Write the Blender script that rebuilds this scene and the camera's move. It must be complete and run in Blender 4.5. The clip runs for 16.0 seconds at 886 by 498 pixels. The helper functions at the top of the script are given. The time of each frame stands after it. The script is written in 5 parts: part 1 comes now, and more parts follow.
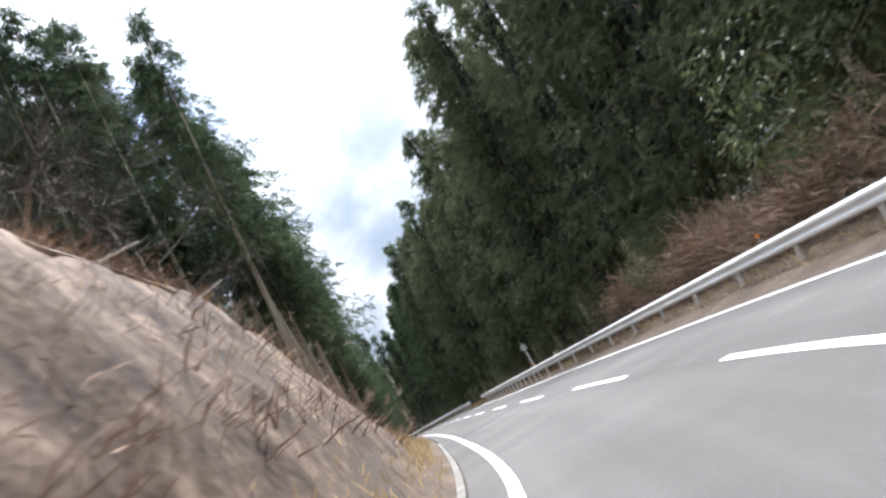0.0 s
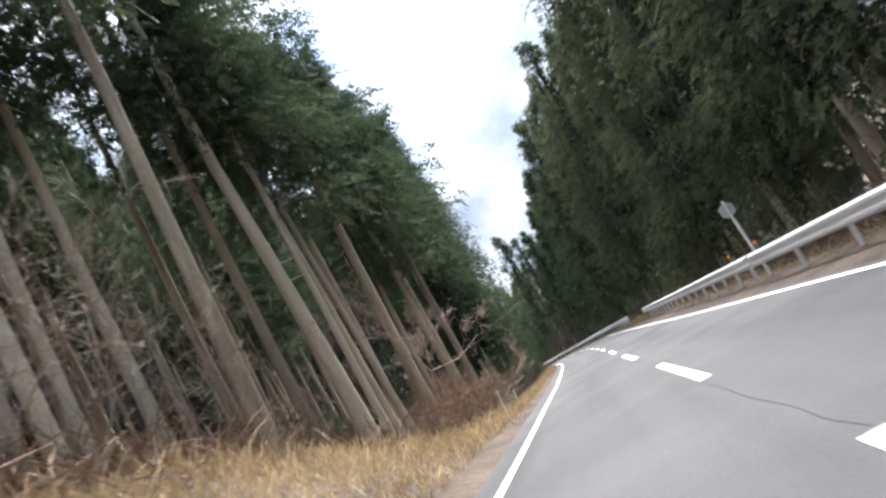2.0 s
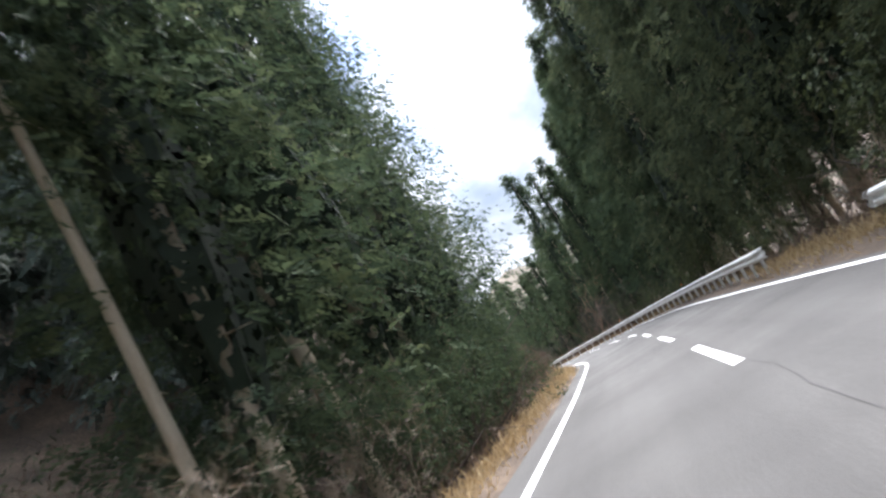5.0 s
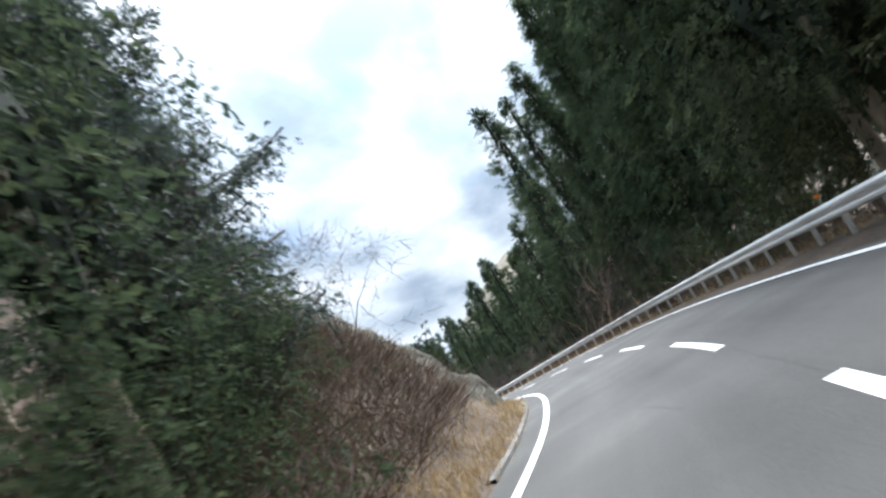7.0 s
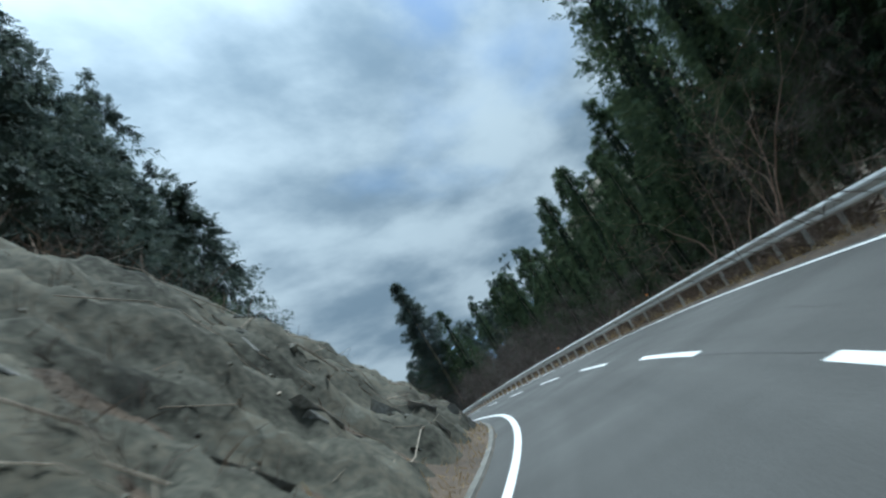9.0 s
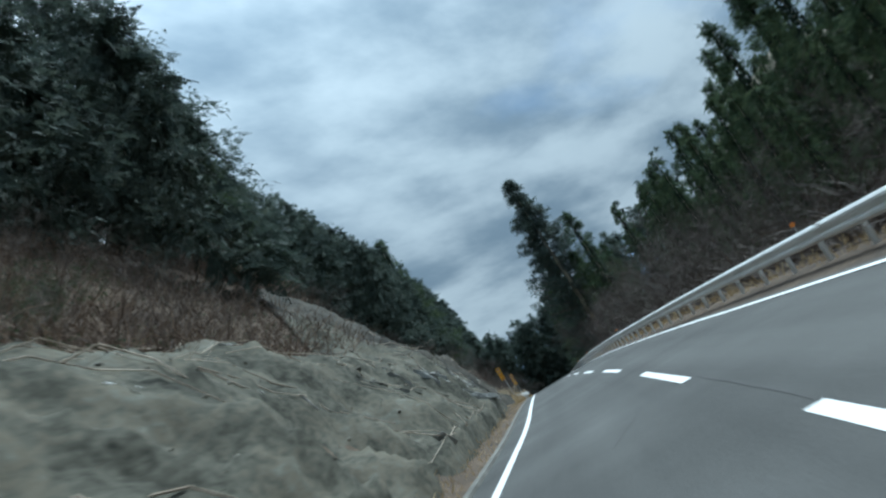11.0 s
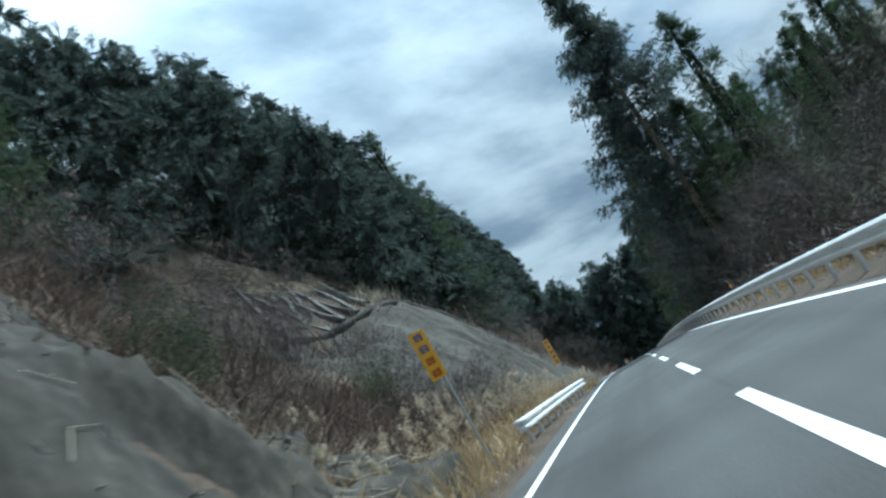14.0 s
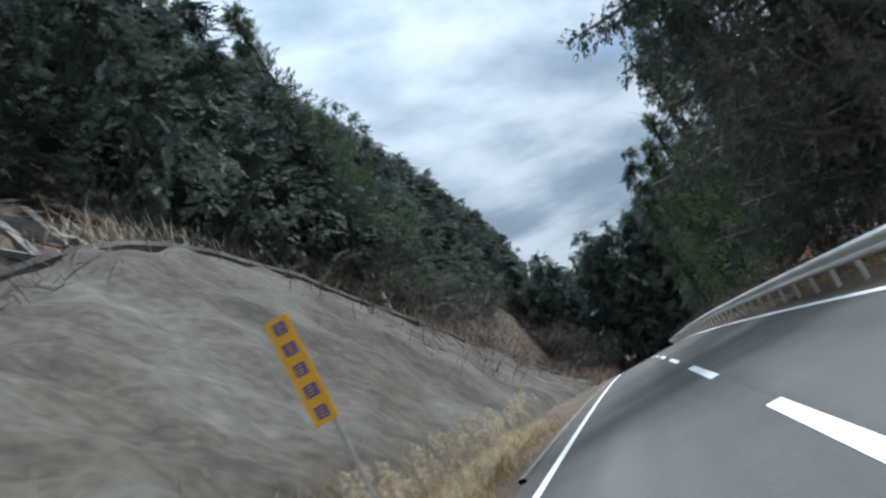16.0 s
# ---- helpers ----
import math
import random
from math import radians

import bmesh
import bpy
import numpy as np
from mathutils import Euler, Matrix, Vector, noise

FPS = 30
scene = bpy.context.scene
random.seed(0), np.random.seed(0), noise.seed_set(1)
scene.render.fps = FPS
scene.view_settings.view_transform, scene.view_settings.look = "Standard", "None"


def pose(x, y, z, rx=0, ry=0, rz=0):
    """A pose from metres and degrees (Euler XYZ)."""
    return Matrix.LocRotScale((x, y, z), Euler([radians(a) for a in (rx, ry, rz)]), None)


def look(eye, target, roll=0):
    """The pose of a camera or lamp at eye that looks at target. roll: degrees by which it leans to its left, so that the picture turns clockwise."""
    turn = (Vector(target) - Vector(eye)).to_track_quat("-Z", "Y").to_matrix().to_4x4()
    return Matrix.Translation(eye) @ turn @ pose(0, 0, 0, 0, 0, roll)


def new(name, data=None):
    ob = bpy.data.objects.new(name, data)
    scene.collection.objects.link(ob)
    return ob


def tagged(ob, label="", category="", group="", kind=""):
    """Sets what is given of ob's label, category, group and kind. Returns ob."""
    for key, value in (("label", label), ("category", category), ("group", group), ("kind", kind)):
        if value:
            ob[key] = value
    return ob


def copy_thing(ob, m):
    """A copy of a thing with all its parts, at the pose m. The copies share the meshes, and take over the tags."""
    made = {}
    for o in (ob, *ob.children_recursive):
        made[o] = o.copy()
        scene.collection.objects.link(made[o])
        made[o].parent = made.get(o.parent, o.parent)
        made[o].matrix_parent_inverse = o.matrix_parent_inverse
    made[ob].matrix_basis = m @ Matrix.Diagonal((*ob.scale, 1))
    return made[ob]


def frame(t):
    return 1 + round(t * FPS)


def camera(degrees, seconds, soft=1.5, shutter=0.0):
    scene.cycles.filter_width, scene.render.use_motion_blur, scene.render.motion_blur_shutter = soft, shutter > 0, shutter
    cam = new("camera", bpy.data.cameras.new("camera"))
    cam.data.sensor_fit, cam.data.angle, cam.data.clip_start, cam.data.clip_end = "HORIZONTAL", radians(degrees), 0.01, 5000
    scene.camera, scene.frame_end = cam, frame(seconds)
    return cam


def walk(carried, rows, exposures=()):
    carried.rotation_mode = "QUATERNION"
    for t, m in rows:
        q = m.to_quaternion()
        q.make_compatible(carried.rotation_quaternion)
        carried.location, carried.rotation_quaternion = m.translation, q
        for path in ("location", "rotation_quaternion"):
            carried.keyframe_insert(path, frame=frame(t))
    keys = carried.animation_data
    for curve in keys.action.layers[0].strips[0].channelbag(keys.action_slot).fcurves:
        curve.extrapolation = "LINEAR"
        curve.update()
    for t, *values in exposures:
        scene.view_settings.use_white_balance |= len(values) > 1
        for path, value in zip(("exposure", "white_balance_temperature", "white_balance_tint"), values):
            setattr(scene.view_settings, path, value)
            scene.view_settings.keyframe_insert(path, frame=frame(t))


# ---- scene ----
cam = camera(60.0, 16.0, soft=2.4, shutter=0.25)
PATH = [
    (0, (0.003, 0.000, 1.059), (0.121, 1.963, 1.425), -30.11),
    (0.5, (0.769, 6.015, 1.059), (0.737, 7.979, 1.435), -30.98),
    (1, (1.102, 12.077, 1.059), (0.930, 14.034, 1.433), -31.26),
    (1.5, (1.104, 18.468, 1.059), (0.820, 20.410, 1.444), -30.23),
    (2, (0.826, 24.941, 1.059), (0.469, 26.872, 1.437), -30.23),
    (2.5, (0.489, 31.286, 1.059), (0.083, 33.207, 1.435), -30.60),
    (3, (0.025, 37.718, 1.059), (-0.412, 39.635, 1.425), -30.62),
    (3.5, (-0.548, 44.271, 1.059), (-1.015, 46.180, 1.430), -30.14),
    (4, (-1.241, 50.928, 1.059), (-1.733, 52.829, 1.437), -30.18),
    (4.5, (-2.062, 57.767, 1.059), (-2.552, 59.668, 1.442), -30.46),
    (5, (-2.859, 64.753, 1.059), (-3.338, 66.656, 1.445), -30.68),
    (5.5, (-3.630, 71.832, 1.059), (-4.102, 73.736, 1.445), -30.88),
    (6, (-4.396, 78.948, 1.059), (-4.871, 80.853, 1.442), -31.12),
    (6.5, (-5.201, 86.045, 1.059), (-5.693, 87.947, 1.436), -31.45),
    (7, (-6.028, 93.070, 1.059), (-6.547, 94.965, 1.433), -31.38),
    (7.5, (-7.128, 100.136, 1.059), (-7.693, 102.020, 1.425), -31.09),
    (8, (-8.446, 107.392, 1.059), (-9.078, 109.254, 1.424), -31.15),
    (8.5, (-10.126, 114.611, 1.059), (-10.836, 116.445, 1.424), -31.01),
    (9, (-12.102, 121.682, 1.059), (-12.903, 123.478, 1.425), -31.17),
    (9.5, (-14.489, 128.704, 1.059), (-15.384, 130.454, 1.430), -31.26),
    (10, (-17.341, 135.691, 1.059), (-18.330, 137.388, 1.436), -31.30),
    (10.5, (-20.558, 142.662, 1.059), (-21.647, 144.294, 1.445), -31.11),
    (11, (-24.234, 149.512, 1.059), (-25.413, 151.079, 1.452), -31.01),
    (11.5, (-28.292, 156.215, 1.059), (-29.543, 157.723, 1.459), -30.97),
    (12, (-32.632, 162.764, 1.059), (-33.934, 164.226, 1.470), -30.98),
    (12.5, (-37.147, 169.166, 1.057), (-38.478, 170.595, 1.484), -31.04),
    (13, (-41.669, 175.475, 1.032), (-43.017, 176.889, 1.453), -30.89),
    (13.5, (-46.117, 181.667, 0.983), (-47.472, 183.077, 1.387), -30.82),
    (14, (-50.635, 187.941, 0.906), (-51.992, 189.347, 1.311), -30.54),
    (14.5, (-55.148, 194.312, 0.803), (-56.507, 195.715, 1.206), -30.58),
    (15, (-59.813, 200.739, 0.671), (-61.176, 202.134, 1.076), -29.88),
    (15.5, (-64.502, 207.020, 0.514), (-65.868, 208.414, 0.910), -29.35),
    (16, (-69.004, 213.173, 0.335), (-70.374, 214.564, 0.721), -29.67),
]
EXPOSURES = [
    (0.0, 2.4, 5980, 15), (3.0, 2.55, 5980, 16), (6.6, 2.55, 5980, 16), (7.0, 2.2, 5780, 10), (7.6, 1.52, 5250, 5),
    (8.2, 1.27, 5200, 0), (10.0, 1.07, 5180, -3), (12.5, 1.17, 5120, -4), (14.0, 1.33, 5080, -4), (16.0, 1.5, 5530, 7),
]
walk(cam, [(t, look(eye, target, roll)) for t, eye, target, roll in PATH], EXPOSURES)

# ---------------------------------------------------------------- world and sun
SUN_ELEV, SUN_AZ = 54.0, 12.0      # degrees; azimuth from +y towards +x
world = bpy.data.worlds.new("cloudy_sky")
scene.world = world
world.use_nodes = True
wt = world.node_tree
wt.nodes.clear()


def wnode(kind, **values):
    n = wt.nodes.new(kind)
    for key, value in values.items():
        n.inputs[key].default_value = value
    return n


w_out, w_bg = wnode("ShaderNodeOutputWorld"), wnode("ShaderNodeBackground", Strength=1.0)
w_sky = wnode("ShaderNodeTexSky")
w_sky.sky_type, w_sky.sun_disc = "NISHITA", False
w_sky.sun_elevation, w_sky.sun_rotation = radians(SUN_ELEV), radians(SUN_AZ)
w_gain = wnode("ShaderNodeVectorMath")
w_gain.operation = "SCALE"
w_gain.inputs["Scale"].default_value = 0.05
wt.links.new(w_sky.outputs[0], w_gain.inputs[0])
# clouds lie in a layer overhead, so they draw out into streaks towards the horizon
w_co, w_dir = wnode("ShaderNodeTexCoord"), wnode("ShaderNodeSeparateXYZ")
wt.links.new(w_co.outputs["Generated"], w_dir.inputs[0])
w_up = wnode("ShaderNodeMath")
w_up.operation = "ADD"
w_up.inputs[1].default_value = 0.22
wt.links.new(w_dir.outputs["Z"], w_up.inputs[0])
w_flat, w_layer = wnode("ShaderNodeCombineXYZ"), wnode("ShaderNodeVectorMath")
w_layer.operation = "DIVIDE"
for axis in "XYZ":
    wt.links.new(w_up.outputs[0], w_flat.inputs[axis])
wt.links.new(w_co.outputs["Generated"], w_layer.inputs[0])
wt.links.new(w_flat.outputs[0], w_layer.inputs[1])
w_map = wnode("ShaderNodeMapping", Scale=(1.0, 0.55, 1.0), Location=(0.35, 0.1, 0.0))
w_map.inputs["Rotation"].default_value = (0.0, 0.0, 0.9)
wt.links.new(w_layer.outputs[0], w_map.inputs["Vector"])
w_n1 = wnode("ShaderNodeTexNoise", Scale=1.3, Detail=6.0, Roughness=0.45, Distortion=0.0)
w_n2 = wnode("ShaderNodeTexNoise", Scale=2.4, Detail=7.0, Roughness=0.52, Distortion=0.0)
w_r1, w_r2 = wnode("ShaderNodeMapRange"), wnode("ShaderNodeMapRange")
for node_in, ramp, lo, hi in ((w_n1, w_r1, 0.26, 0.4), (w_n2, w_r2, 0.36, 0.64)):
    wt.links.new(w_map.outputs[0], node_in.inputs["Vector"])
    wt.links.new(node_in.outputs[0], ramp.inputs["Value"])
    ramp.interpolation_type = "SMOOTHSTEP"
    for key, value in zip(("From Min", "From Max", "To Min", "To Max"), (lo, hi, 0.0, 1.0)):
        ramp.inputs[key].default_value = value
# one ragged blue gap in the cloud, over the valley
GAP_AZ, GAP_ELEV = -12.5, 28.0
w_gap, w_rag, w_r3, w_cover = wnode("ShaderNodeVectorMath"), wnode("ShaderNodeMath"), wnode("ShaderNodeMapRange"), wnode("ShaderNodeMath")
w_gap.operation, w_rag.operation, w_cover.operation = "DISTANCE", "MULTIPLY_ADD", "MULTIPLY"
w_gap.inputs[1].default_value = (math.sin(radians(GAP_AZ)) * math.cos(radians(GAP_ELEV)), math.cos(radians(GAP_AZ)) * math.cos(radians(GAP_ELEV)), math.sin(radians(GAP_ELEV)))
wt.links.new(w_co.outputs["Generated"], w_gap.inputs[0])
wt.links.new(w_n2.outputs[0], w_rag.inputs[0])
w_rag.inputs[1].default_value = 0.3
wt.links.new(w_gap.outputs["Value"], w_rag.inputs[2])
wt.links.new(w_rag.outputs[0], w_r3.inputs["Value"])
w_r3.interpolation_type = "SMOOTHSTEP"
for key, value in zip(("From Min", "From Max", "To Min", "To Max"), (0.17, 0.25, 0.0, 1.0)):
    w_r3.inputs[key].default_value = value
wt.links.new(w_r1.outputs[0], w_cover.inputs[0])
wt.links.new(w_r3.outputs[0], w_cover.inputs[1])
w_cloud = wnode("ShaderNodeMix")
w_cloud.data_type = "RGBA"
w_cloud.inputs["A"].default_value, w_cloud.inputs["B"].default_value = (0.15, 0.178, 0.205, 1), (0.36, 0.374, 0.378, 1)
wt.links.new(w_r2.outputs[0], w_cloud.inputs["Factor"])
w_mix = wnode("ShaderNodeMix")
w_mix.data_type = "RGBA"
wt.links.new(w_cover.outputs[0], w_mix.inputs["Factor"])
wt.links.new(w_gain.outputs[0], w_mix.inputs["A"])
wt.links.new(w_cloud.outputs["Result"], w_mix.inputs["B"])
# an overcast sky is brightest overhead
w_sep = wnode("ShaderNodeSeparateXYZ")
wt.links.new(w_co.outputs["Generated"], w_sep.inputs[0])
w_rise, w_lift = wnode("ShaderNodeMath"), wnode("ShaderNodeMath")
w_rise.operation = w_lift.operation = "MULTIPLY_ADD"
w_rise.inputs[1].default_value, w_rise.inputs[2].default_value = 1.95, 0.2
w_lift.inputs[2].default_value = 0.6
wt.links.new(w_sep.outputs["Z"], w_rise.inputs[0])
wt.links.new(w_rise.outputs[0], w_lift.inputs[0])
wt.links.new(w_sep.outputs["Z"], w_lift.inputs[1])
w_over = wnode("ShaderNodeVectorMath")
w_over.operation = "SCALE"
wt.links.new(w_mix.outputs["Result"], w_over.inputs[0])
wt.links.new(w_lift.outputs[0], w_over.inputs["Scale"])
wt.links.new(w_over.outputs[0], w_bg.inputs["Color"])
wt.links.new(w_bg.outputs[0], w_out.inputs[0])

sun = new("sun", bpy.data.lights.new("sun", "SUN"))
sun.data.energy, sun.data.angle, sun.data.color = 2.4, radians(16), (1.0, 0.95, 0.88)
sun_dir = Vector((math.sin(radians(SUN_AZ)) * math.cos(radians(SUN_ELEV)), math.cos(radians(SUN_AZ)) * math.cos(radians(SUN_ELEV)), math.sin(radians(SUN_ELEV))))
sun.matrix_world = look(sun_dir * 200, (0, 0, 0))


# ---------------------------------------------------------------- materials
def material(name, stops, scale=3.0, rough=0.85, bump=0.3, fine=40.0, fine_mix=0.35, per="", metal=0.0, transmit=0.0, stretch=(1, 1, 1), spec=0.3, gaps=None):
    """A surface whose colour runs through stops by a coarse and a fine noise; per: 'object' or 'island' shifts it piece by piece."""
    m = bpy.data.materials.new(name)
    m.use_nodes = True
    t = m.node_tree
    b = t.nodes["Principled BSDF"]
    b.inputs["Roughness"].default_value, b.inputs["Metallic"].default_value = rough, metal
    b.inputs["Specular IOR Level"].default_value = spec
    if transmit:
        b.inputs["Subsurface Weight"].default_value = 0.0
    co, mp = t.nodes.new("ShaderNodeTexCoord"), t.nodes.new("ShaderNodeMapping")
    mp.inputs["Scale"].default_value = stretch
    t.links.new(co.outputs["Object"], mp.inputs["Vector"])
    coarse, small = t.nodes.new("ShaderNodeTexNoise"), t.nodes.new("ShaderNodeTexNoise")
    for n, sc, det in ((coarse, scale, 5.0), (small, fine, 4.0)):
        n.inputs["Scale"].default_value, n.inputs["Detail"].default_value = sc, det
        t.links.new(mp.outputs[0], n.inputs["Vector"])
    mix = t.nodes.new("ShaderNodeMix")
    mix.inputs["Factor"].default_value = fine_mix
    t.links.new(coarse.outputs[0], mix.inputs["A"])
    t.links.new(small.outputs[0], mix.inputs["B"])
    value = mix.outputs["Result"]
    if per:
        r = t.nodes.new("ShaderNodeObjectInfo" if per == "object" else "ShaderNodeNewGeometry")
        out = r.outputs["Random" if per == "object" else "Random Per Island"]
        add = t.nodes.new("ShaderNodeMath")
        add.operation = "MULTIPLY_ADD"
        add.inputs[1].default_value, add.inputs[2].default_value = 0.4, -0.2
        t.links.new(out, add.inputs[0])
        plus = t.nodes.new("ShaderNodeMath")
        plus.operation = "ADD"
        t.links.new(add.outputs[0], plus.inputs[0])
        t.links.new(value, plus.inputs[1])
        value = plus.outputs[0]
    ramp = t.nodes.new("ShaderNodeValToRGB")
    els = ramp.color_ramp.elements
    while len(els) < len(stops):
        els.new(0.5)
    for e, (at, col) in zip(els, stops):
        e.position, e.color = at, (*col, 1)
    t.links.new(value, ramp.inputs[0])
    t.links.new(ramp.outputs[0], b.inputs["Base Color"])
    if bump:
        bp = t.nodes.new("ShaderNodeBump")
        bp.inputs["Strength"].default_value, bp.inputs["Distance"].default_value = bump, 0.05
        t.links.new(mix.outputs["Result"], bp.inputs["Height"])
        t.links.new(bp.outputs[0], b.inputs["Normal"])
    if transmit:
        tr, ms = t.nodes.new("ShaderNodeBsdfTranslucent"), t.nodes.new("ShaderNodeMixShader")
        ms.inputs[0].default_value = transmit
        t.links.new(ramp.outputs[0], tr.inputs["Color"])
        t.links.new(b.outputs[0], ms.inputs[1])
        t.links.new(tr.outputs[0], ms.inputs[2])
        t.links.new(ms.outputs[0], t.nodes["Material Output"].inputs[0])
    if gaps:
        # sprays are combed into needles with gaps between them
        comb, cut, clear, sh = t.nodes.new("ShaderNodeTexNoise"), t.nodes.new("ShaderNodeMath"), t.nodes.new("ShaderNodeBsdfTransparent"), t.nodes.new("ShaderNodeMixShader")
        comb.inputs["Scale"].default_value, comb.inputs["Detail"].default_value = gaps[0], 2.0
        t.links.new(co.outputs["Object"], comb.inputs["Vector"])
        cut.operation = "GREATER_THAN"
        cut.inputs[1].default_value = gaps[1]
        t.links.new(comb.outputs[0], cut.inputs[0])
        t.links.new(cut.outputs[0], sh.inputs[0])
        last = t.nodes["Material Output"].inputs[0].links[0].from_socket
        t.links.new(clear.outputs[0], sh.inputs[1])
        t.links.new(last, sh.inputs[2])
        t.links.new(sh.outputs[0], t.nodes["Material Output"].inputs[0])
    return m


ASPHALT = material("worn_asphalt", ((0.3, (0.046, 0.045, 0.042)), (0.46, (0.069, 0.067, 0.063)), (0.56, (0.079, 0.077, 0.073)), (0.72, (0.118, 0.115, 0.108))), 0.3, 0.9, 0.3, 45.0, 0.4)
PAINT = material("road_paint", ((0.3, (0.5, 0.5, 0.48)), (0.45, (0.72, 0.72, 0.7)), (0.7, (0.8, 0.8, 0.78))), 1.5, 0.7, 0.15, 45.0, 0.5)
SOIL = material("leaf_litter_soil", ((0.3, (0.03, 0.023, 0.017)), (0.5, (0.075, 0.054, 0.037)), (0.7, (0.16, 0.115, 0.075))), 0.5, 0.95, 1.0, 9.0, 0.5)
ROCK = material("weathered_cut_slope", ((0.35, (0.021, 0.021, 0.016)), (0.43, (0.055, 0.053, 0.041)), (0.5, (0.085, 0.082, 0.065)), (0.56, (0.114, 0.102, 0.077)), (0.63, (0.121, 0.118, 0.097)), (0.74, (0.211, 0.201, 0.165))), 0.6, 0.95, 1.0, 6.0, 0.38, stretch=(1, 1, 1.3), spec=0.12)
MOSS_ROCK = material("mossy_cut_slope", ((0.35, (0.0123, 0.0114, 0.0076)), (0.46, (0.0306, 0.0271, 0.019)), (0.56, (0.0506, 0.044, 0.0329)), (0.72, (0.1148, 0.097, 0.076))), 0.5, 0.9, 0.9, 4.0, 0.42, stretch=(1, 1, 0.7))
EARTH = material("bare_bank_earth", ((0.36, (0.035, 0.023, 0.016)), (0.45, (0.085, 0.057, 0.04)), (0.53, (0.13, 0.092, 0.065)), (0.64, (0.26, 0.195, 0.138))), 1.1, 0.95, 1.0, 7.0, 0.35)
SHOTCRETE = material("stained_sprayed_concrete", ((0.34, (0.0168, 0.0136, 0.0091)), (0.43, (0.037, 0.0304, 0.0213)), (0.5, (0.0554, 0.048, 0.0342)), (0.57, (0.0672, 0.0624, 0.0502)), (0.7, (0.1134, 0.1024, 0.0821))), 0.3, 0.9, 0.9, 3.0, 0.42, stretch=(1, 1, 0.6))
CONCRETE = material("aged_concrete", ((0.3, (0.08, 0.077, 0.068)), (0.55, (0.16, 0.153, 0.135)), (0.75, (0.25, 0.24, 0.215))), 1.2, 0.9, 0.4, 25.0, 0.4)
PALE_ROCK = material("pale_broken_rock", ((0.25, (0.08, 0.077, 0.066)), (0.5, (0.21, 0.204, 0.184)), (0.75, (0.52, 0.515, 0.485))), 2.5, 0.8, 0.6, 18.0, 0.4, per="island")
BARK = material("cedar_bark", ((0.3, (0.24, 0.2, 0.14)), (0.5, (0.42, 0.36, 0.26)), (0.7, (0.56, 0.49, 0.37))), 2.2, 0.92, 0.7, 22.0, 0.5, per="object", stretch=(3, 3, 0.35))
LEAF = material("cedar_foliage", ((0.2, (0.03, 0.047, 0.03)), (0.45, (0.058, 0.084, 0.046)), (0.65, (0.082, 0.108, 0.054)), (0.85, (0.11, 0.13, 0.065))), 0.35, 0.85, 0.0, 6.0, 0.3, per="island", transmit=0.3, spec=0.08, gaps=(13.0, 0.51))
# hillside needles, paler and bluer than LEAF: haze put into the colour
HILL_LEAF = material("hazed_hillside_foliage", ((0.2, (0.044, 0.062, 0.056)), (0.5, (0.078, 0.1, 0.082)), (0.8, (0.108, 0.126, 0.094))), 0.12, 0.7, 0.0, 3.0, 0.35, per="island", transmit=0.3, spec=0.25, gaps=(13.0, 0.5))
# darker than HILL_LEAF: the shade inside the crowns is painted in
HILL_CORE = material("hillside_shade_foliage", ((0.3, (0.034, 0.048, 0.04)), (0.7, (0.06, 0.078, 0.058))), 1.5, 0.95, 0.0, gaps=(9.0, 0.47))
# olive-green needles, made lighter than LEAF to stand in for light and glare
OLIVE_LEAF = material("lifted_olive_cypress_foliage", ((0.2, (0.045, 0.06, 0.034)), (0.45, (0.078, 0.096, 0.052)), (0.65, (0.105, 0.122, 0.062)), (0.85, (0.135, 0.145, 0.074))), 0.3, 0.85, 0.0, 6.0, 0.3, per="island", transmit=0.35, spec=0.08, gaps=(13.0, 0.5))
# much darker than LEAF: shade of the crown's inside put into the colour
CORE = material("painted_crown_shade", ((0.3, (0.014, 0.022, 0.015)), (0.7, (0.03, 0.044, 0.026))), 1.5, 0.95, 0.0, gaps=(3.5, 0.46))
BUSH = material("evergreen_bush_leaves", ((0.2, (0.04, 0.055, 0.024)), (0.5, (0.085, 0.108, 0.04)), (0.8, (0.15, 0.165, 0.062))), 0.5, 0.55, 0.0, 6.0, 0.3, per="island", transmit=0.2, spec=0.4, gaps=(18.0, 0.48))
TWIG = material("bare_twigs", ((0.25, (0.045, 0.036, 0.031)), (0.5, (0.088, 0.071, 0.06)), (0.75, (0.17, 0.14, 0.12))), 0.8, 0.9, 0.0, 8.0, 0.3, per="island")
PINK_TWIG = material("pinkish_bare_branches", ((0.25, (0.22, 0.158, 0.122)), (0.5, (0.4, 0.305, 0.24)), (0.75, (0.58, 0.475, 0.385))), 1.0, 0.9, 0.0, 12.0, 0.3, per="island")
PURPLE_TWIG = material("purple_brown_twigs", ((0.25, (0.075, 0.058, 0.058)), (0.5, (0.135, 0.106, 0.104)), (0.75, (0.23, 0.185, 0.175))), 0.6, 0.9, 0.0, 8.0, 0.3, per="island")
RUSSET_TWIG = material("russet_bare_twigs", ((0.25, (0.13, 0.078, 0.052)), (0.5, (0.26, 0.165, 0.11)), (0.75, (0.42, 0.29, 0.2))), 1.0, 0.9, 0.0, 12.0, 0.3, per="island")
